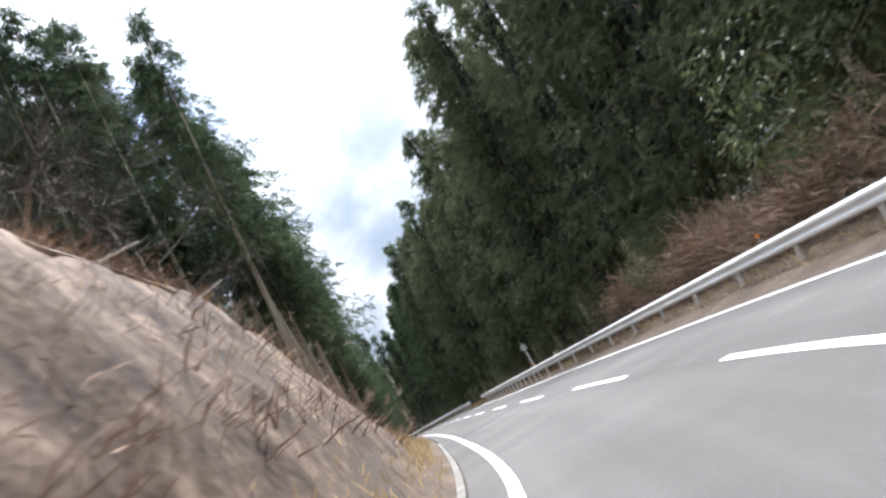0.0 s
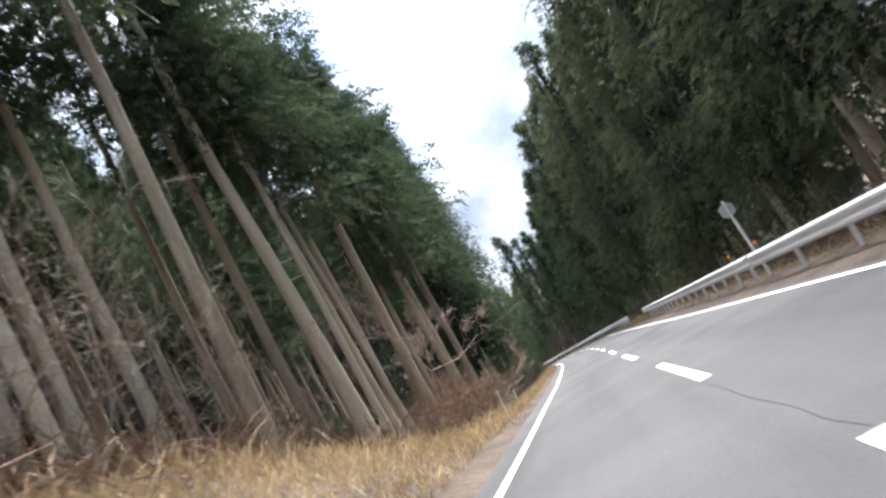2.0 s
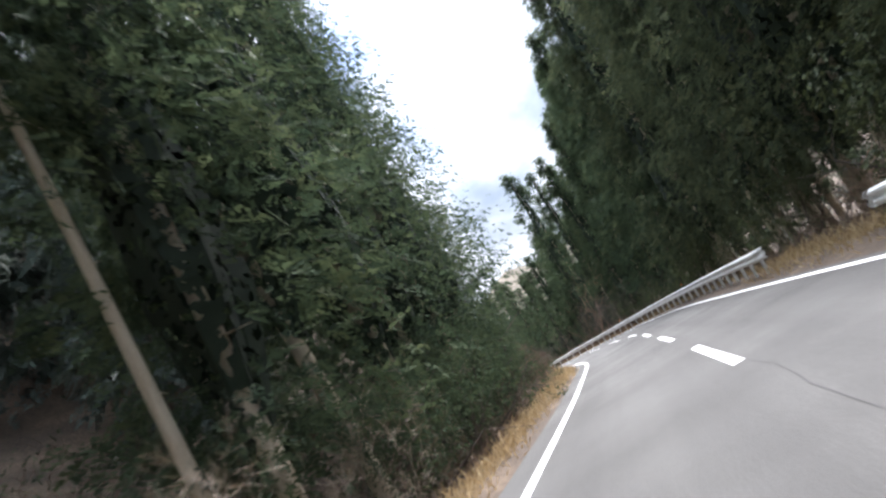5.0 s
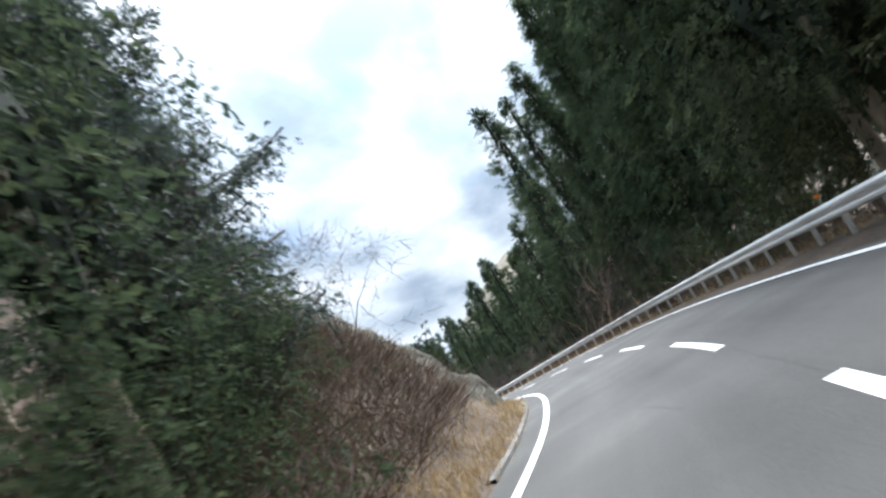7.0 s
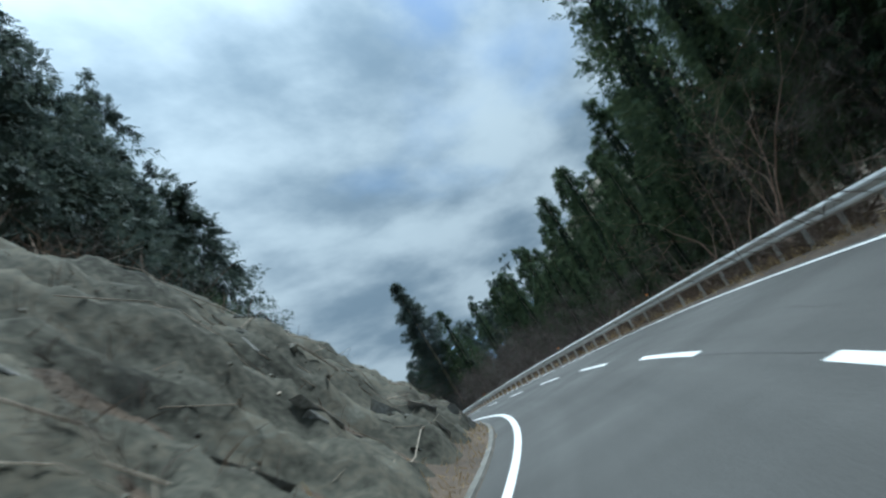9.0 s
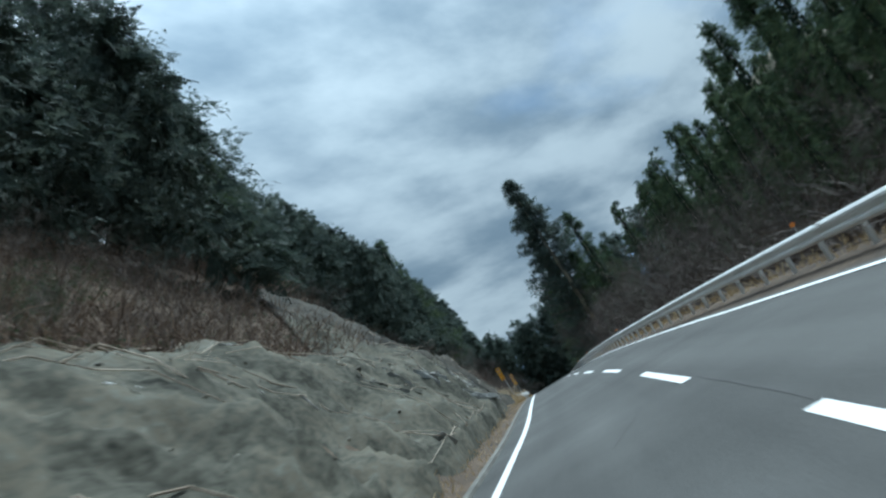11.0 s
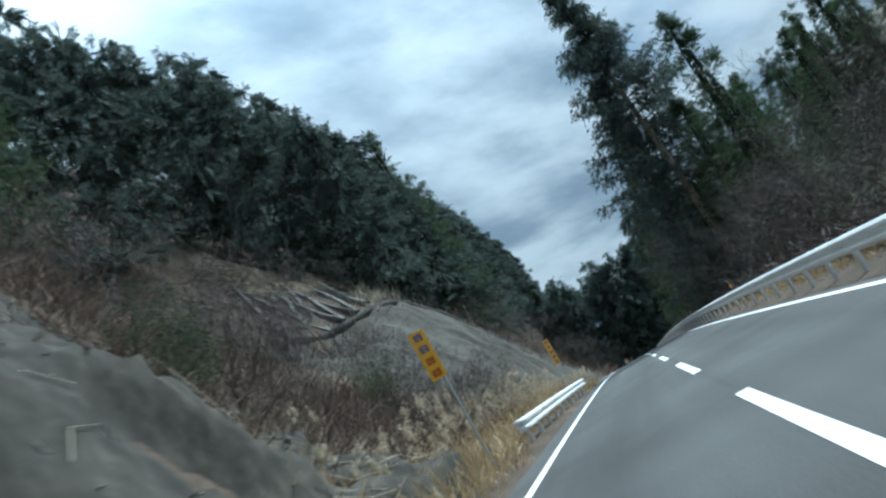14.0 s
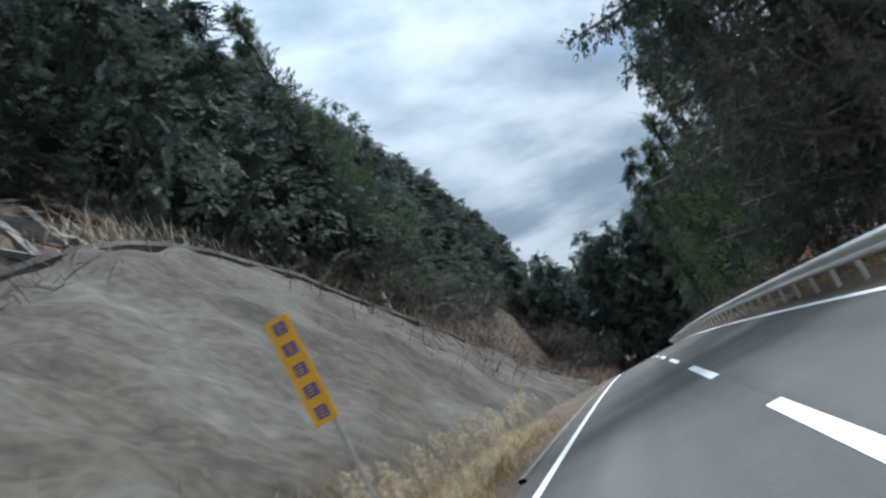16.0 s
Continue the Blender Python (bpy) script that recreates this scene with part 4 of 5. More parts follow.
# bare-stemmed cedars on the terrace
for s, lat, k, fat in ((31.2, -11.6, 1.0, 1.0), (33.9, -10.1, 1.0, 1.1), (35.5, -11.9, 1.0, 1.0), (36.9, -7.75, 1.1, 1.25), (38.8, -10.8, 1.0, 1.1), (36.1, -10.9, 0.95, 0.9), (39.1, -12.8, 1.0, 1.1),
                       (45.4, -11.9, 1.05, 1.1), (43.2, -8.9, 1.05, 1.1), (42.7, -7.4, 1.1, 1.25), (43.8, -7.1, 1.0, 0.75), (45.1, -7.2, 1.05, 0.9), (46.9, -7.2, 1.0, 0.85), (51.5, -8.5, 1.05, 0.95),
                       (50.9, -7.1, 1.12, 1.3), (60.7, -7.4, 1.1, 1.25), (61.2, -8.8, 1.05, 1.1), (62.0, -6.75, 1.05, 1.15), (67.5, -8.2, 1.05, 1.1), (72.6, -8.0, 1.0, 1.0)):
    cedar(HIGH, s, lat, k, "tall cedar with a bare pale straight trunk and high dark crown", "bare-stemmed cedars", rng, fat=fat)
for s, lat in ((29.5, -13.2), (33, -13.6), (37, -15.2), (31.5, -16.5), (34, -15), (33, -20)):
    cedar(HIGH, s, lat, rng.uniform(0.85, 0.98), "tall cedar with a bare trunk deep in the wood", "bare-stemmed cedars", rng)
for _ in range(38):
    cedar(HIGH, rng.uniform(37, 84), rng.uniform(-30, -13.5), rng.uniform(0.85, 1.1), "tall cedar with a bare trunk deep in the wood", "bare-stemmed cedars", rng)
# dense trees by the road before the cutting
for s, lat, k in ((74, -7.4, 1.0), (77.5, -7.0, 1.05), (81, -6.6, 1.08), (84.5, -6.9, 1.1), (88, -6.3, 1.08), (91.5, -6.9, 1.1), (94.8, -6.6, 1.06), (98.8, -7.0, 1.0), (90, -12, 1.0), (98, -12, 0.95), (84, -13, 1.0), (105, -13, 0.75)):
    cedar(FINE if s > 80 and lat > -9.5 else FULL, s, lat, k, "dense dark evergreen tree branched down to the ground", "roadside evergreens", rng)
cedar(LONE, 103.2, -7.7, 0.6, "airy dark conifer reaching out over the verge", "roadside evergreens", rng)
# wall of cedars beyond the guard rail
s = -14.0
while s < 152:
    out = 9.2 + (1.5 if s < 30 else 0) + max(0, (s - 118)) * 0.17
    cedar(OLIVE if s < 112 else FULL, s, out + rng.uniform(-1.0, 1.4), rng.uniform(0.78, 1.02) * (1 if s < 108 else 1.09), "tall olive-green cypress with drooping branches down to the ground" if s < 112 else "tall dark-green cedar with drooping branches down to the ground", "cedars beyond the rail", rng)
    if rng.uniform() < 0.55 or s < 45 or s > 95:
        cedar(BACK, s + 1.5, out + 5 + rng.uniform(-1, 2), rng.uniform(0.92, 1.12), "tall dark-green cedar in the second row of the wood", "cedars beyond the rail", rng)
    s += rng.uniform(2.4, 3.5)
cedar(SPIRE, 158.8, 16.8, 1.2, "tall pointed cedar at the edge of the wood", "cedars beyond the rail", rng)
# receding edge of the wood and the group of spires ahead
for s, lat, k in ((165, 18, 0.95), (171, 20, 0.9), (177, 20.5, 0.85), (184, 22, 0.85), (191, 23.5, 0.86), (198, 24, 0.88), (205, 25, 0.9), (212, 25.5, 0.92), (220, 26.4, 1.0), (217, 32.2, 1.15), (228, 29, 0.9), (238, 30, 0.92), (248, 31, 0.95), (258.8, 32.3, 1.0), (268, 30, 0.9), (276, 28.7, 0.85), (288, 26, 0.9), (170, 26, 1.0), (180, 28, 1.0), (190, 30, 1.0), (203, 31, 1.0)):
    cedar(SPIRE, s, lat, k * 0.97, "pointed dark cedar at the edge of the wood", "cedars at the wood's edge", rng)
for s0 in np.arange(156, 300, 3.8):
    cedar(BACK, s0, 19 + (s0 - 156) * 0.08 + rng.uniform(0, 5), rng.uniform(0.5, 0.78), "dark cedar filling the edge of the wood", "cedars at the wood's edge", rng)
for s, lat, k in ((205.5, -18, 0.82), (209, -17.5, 0.88), (212.5, -17.8, 0.9), (216, -19, 0.92), (220, -20.5, 0.93), (224, -22, 0.95), (228, -24, 0.97), (207.5, -21, 0.9), (213, -22, 0.95)):
    cedar(FULL, s, lat, k, "tall dark cedar on the crest above the cutting", "cedars above the cutting", rng)
cedar(SPIRE, 277, -13.4, 1.22, "tall pointed cedar standing above the hillside wood", "cedars at the wood's edge", rng)
cedar(LONE, 250.8, 8.4, 1.08, "tall broad pointed cedar standing free beside the road", "roadside spires", rng)
for s0 in np.arange(157, 206, 3.4):
    cedar(BACK, s0, 11.5 + (s0 - 157) * 0.12 + rng.uniform(-0.6, 1.5), rng.uniform(0.3, 0.46), "young dark cedar behind the guard rail", "young cedars", rng)
for s, lat, k in ((248, 12.8, 0.62), (251, 14.5, 0.62), (246, 10.2, 0.58), (242.9, 11.6, 0.82), (253.5, 9.0, 0.68), (259, 7.4, 0.82), (265, 8.6, 0.8), (272, 8.0, 0.7), (280, 7.6, 0.66), (288, 8.2, 0.62), (296, 9, 0.6), (306, 8, 0.6)):
    cedar(SPIRE, s, lat, k, "tall pointed cedar standing free beside the road", "roadside spires", rng)
for tree in HIGH + FULL + OLIVE + FINE + BACK + SPIRE + LONE:
    if tree.name not in used_cedars:
        for o in (*tree.children_recursive, tree):
            bpy.data.objects.remove(o)


# the wooded hillsides, one sheet of many small crowns
def wood(name, spots, rng, label, height=(19, 25.5)):
    groups, cores = [], []
    for s, lat in spots:
        count, leaf = (1750, 0.56) if -21 < lat < 0 and s < 300 else (900, 0.76) if -31 < lat < 0 and s < 330 else (320, 1.18)
        h = rng.uniform(*height) * (1.22 if 140 < s < 195 and -32 < lat < -16 else 1.6 if 205 <= s < 224 and -26 < lat < 0 else 1.38 if 195 <= s < 222 and -26 < lat < 0 else 0.92 if 222 < s < 258 and -32 < lat < 0 else 0.72 if s < 112 and lat < 0 else 0.68 if s < 118 and -26 < lat < 0 else 0.78 if s < 130 and -26 < lat < 0 else 0.92 if s < 136 and -26 < lat < 0 else 0.96 if 258 <= s < 290 and -21 < lat < 0 else 1.1 if 258 <= s < 320 and lat < 0 else 1)
        p = on_land(s, lat, -0.5)
        r = h * rng.uniform(0.14, 0.18)
        v, f = cedar_crown(rng, h, h * 0.06, r, count, leaf, 0.6, 0.62)
        groups.append((v + p, f))
        # broad sprays close to the stem, their colour darkened for the shade there
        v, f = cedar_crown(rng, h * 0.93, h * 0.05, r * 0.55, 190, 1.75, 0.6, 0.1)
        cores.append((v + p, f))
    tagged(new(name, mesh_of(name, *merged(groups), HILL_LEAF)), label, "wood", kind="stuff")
    tagged(new(name, mesh_of(name, *merged(cores), HILL_CORE)), "inside of the wooded hillside, coloured dark for its shade", "wood", kind="stuff")


rng = np.random.default_rng(8)
spots = []
for s0 in np.arange(96, 420, 4.2):
    for lat in (-14.5, -18.5, -23, -28, -36, -46):
        if (199 < s0 < 256 and lat > -17) or (216 < s0 < 252 and lat > -24) or (140 < s0 < 188 and lat > -17) or (s0 < 127 and lat > -17):
            continue
        spots.append((s0 + rng.uniform(-1.8, 1.8), lat + rng.uniform(-1.6, 1.6)))
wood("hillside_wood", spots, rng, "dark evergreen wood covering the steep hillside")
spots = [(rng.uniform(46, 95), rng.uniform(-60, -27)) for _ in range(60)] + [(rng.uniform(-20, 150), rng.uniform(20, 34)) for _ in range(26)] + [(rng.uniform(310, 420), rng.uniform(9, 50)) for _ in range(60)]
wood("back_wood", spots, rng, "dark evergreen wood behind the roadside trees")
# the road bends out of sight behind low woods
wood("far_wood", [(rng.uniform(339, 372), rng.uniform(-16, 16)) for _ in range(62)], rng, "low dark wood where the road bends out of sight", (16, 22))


# leafless brown woodland on the first hillside
def bare_wood(spots, rng):
    groups = []
    for s, lat in spots:
        h, n = rng.uniform(10, 16), 400
        p = on_land(s, lat, -0.3)
        u, az = rng.uniform(0.15, 1, n) ** 0.8, rng.uniform(0, 6.28, n)
        r = h * 0.26 * np.sqrt(u.clip(0, 0.75)) * rng.uniform(0.1, 1, n)
        base = p + np.stack([r * np.cos(az), r * np.sin(az), h * u * 0.85], 1)
        way = np.stack([np.cos(az) * 0.6, np.sin(az) * 0.6, np.ones(n)], 1) + rng.normal(0, 0.35, (n, 3))
        groups.append(kites(base, way, h * rng.uniform(0.08, 0.2, n), 0.035, rng, 0.0))
        groups.append(tubes([(*p, 0.09, *(p + [rng.normal(0, 0.5), rng.normal(0, 0.5), h * 0.8]), 0.03)], 4))
    tagged(new("bare_wood", mesh_of("bare_wood", *merged(groups), PURPLE_TWIG)), "leafless purple-brown woodland on the steep hillside", "wood", kind="stuff")


bare_wood([(rng.uniform(-6, 40), rng.uniform(-50, -12)) for _ in range(170)], rng)


# bare trees and shrubs
def branch_segs(rng, start, way, length, radius, depth, out):
    """Crooked forking limbs, as tube rows; the finest ones carry many thin twigs."""
    p, d = np.array(start, float), np.array(way, float)
    d /= np.linalg.norm(d)
    n = 4 if depth > 1 else 3 if depth else 1
    for i in range(n):
        nd = d + rng.normal(0, 0.2, 3) + [0, 0, 0.06]
        nd /= np.linalg.norm(nd)
        q = p + nd * length / n
        r0, r1 = radius * (1 - i / n * 0.55), radius * (1 - (i + 1) / n * 0.55)
        out.append((*p, r0, *q, r1))
        if depth and (i or depth < 2):
            for _ in range(2 if i == n - 1 else 1):
                side = rng.normal(0, 0.7, 3)
                branch_segs(rng, q, nd + side, length * rng.uniform(0.38, 0.66), r1 * 0.55, depth - 1, out)
        p, d = q, nd


def make_bare(name, seed, height, stems, radius, mat, depth=3, spread=0.35, twigs=700, twig=1.0, fan=0.6, low=0.0):
    rng = np.random.default_rng(seed)
    ob = new(name)
    for k in range(stems):
        segs = []
        a = rng.uniform(0, 6.28)
        branch_segs(rng, (0.12 * math.cos(a), 0.12 * math.sin(a), -0.2), (spread * math.cos(a), spread * math.sin(a), 1), height * rng.uniform(0.5, 0.62), radius * rng.uniform(0.7, 1), depth, segs)
        segs = np.array(segs)
        segs[:, [3, 7]] = segs[:, [3, 7]].clip(0.005)
        thin = segs[(segs[:, 7] <= np.quantile(segs[:, 7], 0.75)) & (segs[:, 6] >= low * segs[:, 6].max())]
        t = thin[rng.integers(0, len(thin), twigs // stems)]
        u = rng.uniform(0, 1, (len(t), 1))
        base, way = t[:, :3] * (1 - u) + t[:, 4:7] * u, t[:, 4:7] - t[:, :3]
        way = way / np.linalg.norm(way, axis=1, keepdims=True) + rng.normal(0, fan, (len(t), 3))
        fine = kites(base, way, height * twig * rng.uniform(0.05, 0.15, len(t)), 0.015, rng, -0.05)
        slim = segs[:, 7] <= 0.0065
        line = segs[slim]
        span = line[:, 4:7] - line[:, :3]
        wisps = kites(line[:, :3], span, np.linalg.norm(span, axis=1), 0.014, rng, 0.0)
        part("stem", mesh_of("stem", *merged([tubes(segs[~slim], 3), wisps, fine]), mat), ob)
    return ob


def set_out(src, spots, label, category, group, rng):
    for n, (s, lat, k) in enumerate(spots):
        x, y, z = on_land(s, lat).tolist()
        m = pose(x, y, z, 0, 0, rng.uniform(0, 360)) @ Matrix.Diagonal((k, k, k, 1))
        ob = src if n == 0 else copy_thing(src, Matrix())
        ob.matrix_basis = m
        tagged(ob, label, category, group)


rng = np.random.default_rng(77)
set_out(make_bare("bare_shrub", 1, 5.0, 4, 0.04, PALE_TWIG, 3, 0.55, 900), ((27.5, -9.0, 0.9), (30, -8.4, 0.85), (32.5, -8.8, 1.0), (34.6, -9.2, 0.95), (55.4, -6.4, 0.6), (60, -5.6, 0.6), (67, -5.6, 0.55), (73, -5.4, 0.5), (40, -9.5, 0.9), (30, -11, 1.0), (24, -8, 0.8), (21, -9.5, 0.9), (36.5, -9.0, 0.9)), "pale leafless shrub with crooked forked branches", "shrub", "leafless shrubs", rng)
set_out(make_bare("bare_shrub", 5, 4.0, 6, 0.03, RUSSET_TWIG, 3, 0.8, 2200), ((46.0, -6.0, 0.55), (48.2, -6.2, 0.7), (50.0, -5.9, 0.7), (52.0, -6.2, 0.75), (53.8, -6.0, 0.6), (57.5, -6.2, 0.5)), "russet-brown leafless shrub with dense arching twigs", "shrub", "russet shrubs", rng)
set_out(make_bare("crooked_tree", 15, 6.6, 2, 0.15, PINK_TWIG, 3, 0.6, 3600, 0.42, 1.1, 0.5), ((54.6, -7.2, 1.3), (59.0, -6.4, 0.6)), "leafless pinkish-brown tree with crooked forked limbs", "tree", "crooked trees", rng)
set_out(make_bare("bare_tree", 2, 8.5, 2, 0.06, TWIG, 3, 0.6, 1100), ((142, 8.4, 0.8), (147, 8.8, 0.75), (133, 8.2, 0.75), (152, 8.8, 0.7), (158, 8.4, 0.65), (164, 8.2, 0.65), (12, -10.4, 1.1), (13, -12, 1.4), (4, -12, 1.3), (17, -11.5, 1.35), (20, -13, 1.4), (15, -9.6, 1.1), (128, 7.6, 0.7), (243, 7.4, 1.15), (248, 7.6, 0.8), (60.5, -9.4, 0.8)), "leafless brown tree with spreading branches behind the rail", "tree", "leafless trees", rng)
THICKET = [(s0, lat, k) for s0, lat, k in zip(np.arange(168, 246, 3.0).tolist(), [8.2, 7.0, 9.6, 7.4] * 7, [0.5, 0.45, 0.55, 0.5, 0.55, 0.6] + [0.85, 0.75, 1.0, 0.8] * 5)]
THICKET += [(s0, lat, 1.1) for s0, lat in ((190, 13), (200, 14), (209, 14), (218, 14), (228, 14), (236, 13), (195, 17), (214, 17), (232, 17))]
THICKET += [(103.5, -7.0, 0.75), (106, -8.8, 0.85), (108.5, -6.6, 0.6), (110.5, -9.0, 0.8), (113, -10.4, 0.8), (116, -13, 0.8), (137.5, -4.7, 0.2), (139, -4.6, 0.16), (125.5, -5.4, 0.2), (127, -5.8, 0.16), (150, -9.4, 0.5), (156, -10, 0.55), (163, -9.6, 0.5), (170, -10.2, 0.55), (145.5, -10.5, 0.55), (177, -10, 0.5), (148, -13, 0.6), (153, -14.5, 0.65), (159, -13.5, 0.6), (165, -14.5, 0.65), (171, -13.5, 0.6), (179, -14, 0.6), (156, -17, 0.7), (168, -17, 0.7)]
THICKET += [(219.6, -6.4, 0.42), (221.2, -7.4, 0.45), (222.6, -8.8, 0.5), (220.4, -8.0, 0.5), (222.4, -6.6, 0.3), (224, -10, 0.45), (226, -12.6, 0.5), (228, -13.4, 0.5), (217.2, -5.2, 0.45), (213.5, -5.6, 0.45), (218.6, -5.0, 0.42), (220.0, -5.1, 0.4), (221.4, -4.9, 0.34), (215.5, -5.8, 0.5), (211, -7.0, 0.5), (212.5, -9.0, 0.7), (201, -15.5, 0.8), (204.5, -17.5, 0.9), (207, -15, 0.8), (210, -18, 0.9), (213, -15.5, 0.85), (206, -20.5, 0.9), (214.5, -19, 0.9), (214.5, -11.5, 0.8), (219, -11.5, 0.7), (262, -10.6, 0.6), (270, -10.2, 0.8), (279, -9.6, 0.85), (288, -7.4, 0.9), (296, -6.6, 0.95), (304, -5.6, 1.0), (312, -5.2, 1.0), (320, -5, 0.9), (284, -10.5, 0.9), (293, -10, 1.0)]
set_out(make_bare("bare_tree", 3, 7.0, 4, 0.042, TWIG, 3, 0.45, 1100), THICKET, "leafless brown thicket tree with many fine twigs", "tree", "leafless thicket", rng)


SHRUBS = [(float(q), float(-13.5 - 9 * u), float(k)) for q, u, k in zip(rng.uniform(215, 243, 20), rng.uniform(0, 1, 20), rng.uniform(0.75, 1.2, 20))]
set_out(make_bare("bare_shrub", 8, 5.5, 3, 0.05, PURPLE_TWIG, 3, 0.6, 1000, 0.7, 0.8), SHRUBS, "purple-brown leafless shrub on the bank below the wood", "shrub", "bank shrubs", rng)


def leaning_tree(s, lat, limbs, seed, label):
    """A bare tree whose limbs lean out along the road; limbs: rows of forward, outward, up, length, radius."""
    rng = np.random.default_rng(seed)
    root = on_land(s, lat)
    ob = thing("leaning_tree", label, "tree", pose(*root.tolist()), "leafless trees")
    ahead = place(s + 1, lat) - place(s, lat)
    out = place(s, lat + 1) - place(s, lat)
    for f, o, up, length, radius in limbs:
        segs = []
        branch_segs(rng, (0.1 * rng.normal(), 0.1 * rng.normal(), -0.2), ahead * f + out * o + [0, 0, up], length, radius, 3, segs)
        segs = np.array(segs)
        segs[:, [3, 7]] = segs[:, [3, 7]].clip(0.007)
        part("limb", mesh_of("limb", *tubes(segs * [1, 1, 1, 0.62, 1, 1, 1, 0.62], 4), RUSSET_TWIG), ob)
    return ob


leaning_tree(141.5, 6.6, ((1.0, 0.25, 0.35, 8.5, 0.1), (0.9, 0.1, 0.6, 7.5, 0.09), (0.6, 0.5, 0.9, 6.0, 0.07)), 61, "pale leafless tree with limbs leaning out behind the rail")
leaning_tree(144.5, 8.0, ((0.9, 0.3, 0.6, 7.0, 0.1), (0.7, 0.3, 0.8, 6.5, 0.08), (1.0, 0.4, 0.4, 6.0, 0.07)), 62, "pale leafless tree with spreading fine branches behind the rail")
leaning_tree(151.0, 9.0, ((0.8, 0.3, 0.7, 5.5, 0.08), (0.6, 0.3, 0.8, 5.0, 0.07)), 63, "pale leafless tree with spreading fine branches behind the rail")


# evergreen bushes
def make_bush(seed, radius, height, count, mat, leaf=0.22):
    rng = np.random.default_rng(seed)
    ob = new("evergreen_bush")
    lobes = rng.normal(size=(14, 3)) * [radius * 0.5, radius * 0.5, height * 0.22] + [0, 0, height * 0.5]
    k = rng.integers(0, 14, count)
    d = rng.normal(size=(count, 3))
    d /= np.linalg.norm(d, axis=1, keepdims=True)
    base = lobes[k] + d * radius * 0.42 * rng.uniform(0.5, 1.05, (count, 1))
    base[:, 2] = np.abs(base[:, 2])
    part("leaves", mesh_of("leaves", *kites(base, d + rng.normal(0, 0.5, (count, 3)), leaf * rng.uniform(0.7, 1.5, count), leaf * 0.5, rng), mat), ob)
    segs = []
    for _ in range(5):
        a = rng.uniform(0, 6.28)
        branch_segs(rng, (0, 0, -0.2), (0.5 * math.cos(a), 0.5 * math.sin(a), 1), height * 0.7, 0.04, 1, segs)
    part("stem", mesh_of("stem", *tubes(np.array(segs), 4), TWIG), ob)
    return ob


set_out(make_bush(4, 1.9, 3.6, 3200, BUSH, 0.16), ((24, 7.2, 0.9), (34, 7.0, 0.9), (79, 7.0, 1.25), (74, 7.4, 1.0), (66, 7.3, 0.9), (92, 7.0, 0.9), (114.5, 7.3, 1.35), (118, 7.6, 0.9), (126, 7.4, 0.9), (104, 7.2, 0.8), (5, 7.8, 1.2), (12, 8.6, 1.4), (48, 6.8, 0.8)), "yellow-green evergreen bush behind the guard rail", "bush", "bushes behind the rail", rng)
set_out(make_bush(6, 2.0, 4.0, 3600, LEAF, 0.17), ((77, -6.2, 0.9), (81, -5.6, 0.9), (84.5, -5.9, 1.0), (88, -5.5, 0.95), (91.5, -5.8, 1.05), (94.5, -5.9, 0.8), (97.5, -5.9, 0.8), (100.5, -6.3, 0.75), (103, -7.2, 0.8), (223.6, -9.4, 0.5), (221, -8.4, 0.45), (211, -9, 0.6), (147, -10.2, 0.75), (150.5, -11.2, 0.7), (166, -11, 0.6), (152, -12.5, 0.6), (160, -15, 0.6), (60, -12, 0.9), (64, -14.5, 1.0), (68, -11.5, 0.9), (72, -13, 1.0), (76, -11, 1.0), (70, -17, 1.1), (63, -18.5, 1.1), (57, -17, 1.0), (52, -20, 1.1)), "dark-green evergreen bush crowding the roadside bank", "bush", "bushes on the bank", rng)


# thickets of fine dead stalks and vines, one sheet a stretch
def brush(name, boxes, rng, mat, label, length=1.1, width=0.03, lean=0.75, lift=0.0, dz=-0.1):
    groups = []
    for s0, s1, l0, l1, count, k in boxes:
        s, lat = rng.uniform(s0, s1, count), rng.uniform(l0, l1, count)
        s += rng.normal(0, min(3.0, (s1 - s0) * 0.08), count)
        lat = (lat + rng.normal(0, min(0.8, (l1 - l0) * 0.12), count)).clip(*((-60, l1 + 0.1) if l1 < 0 else (l0 - 0.1, 60)))
        base = on_land(s, lat, dz)
        base[:, 2] += rng.uniform(0, 0.7 * k, count) * rng.integers(0, 2, count) + lift * rng.uniform(0.3, 1, count) * (0.6 + 0.4 * np.sin(s * 0.7))
        way = np.concatenate([rng.normal(0, lean, (count, 2)), rng.uniform(0.5, 1.0, (count, 1))], 1)
        groups.append(kites(base, way, length * k * rng.uniform(0.4, 1.4, count), width * (0.5 + k / 2), rng, 0.15))
    return tagged(new(name, mesh_of(name, *merged(groups), mat)), label, "undergrowth", kind="stuff")


brush("dry_brush", ((-10, 22, -10, -4.6, 8000, 0.6), (14, 50, -12, -6.4, 5000, 1.0)), rng, RUSSET_TWIG, "tangled russet-brown withered undergrowth under the bare stems")
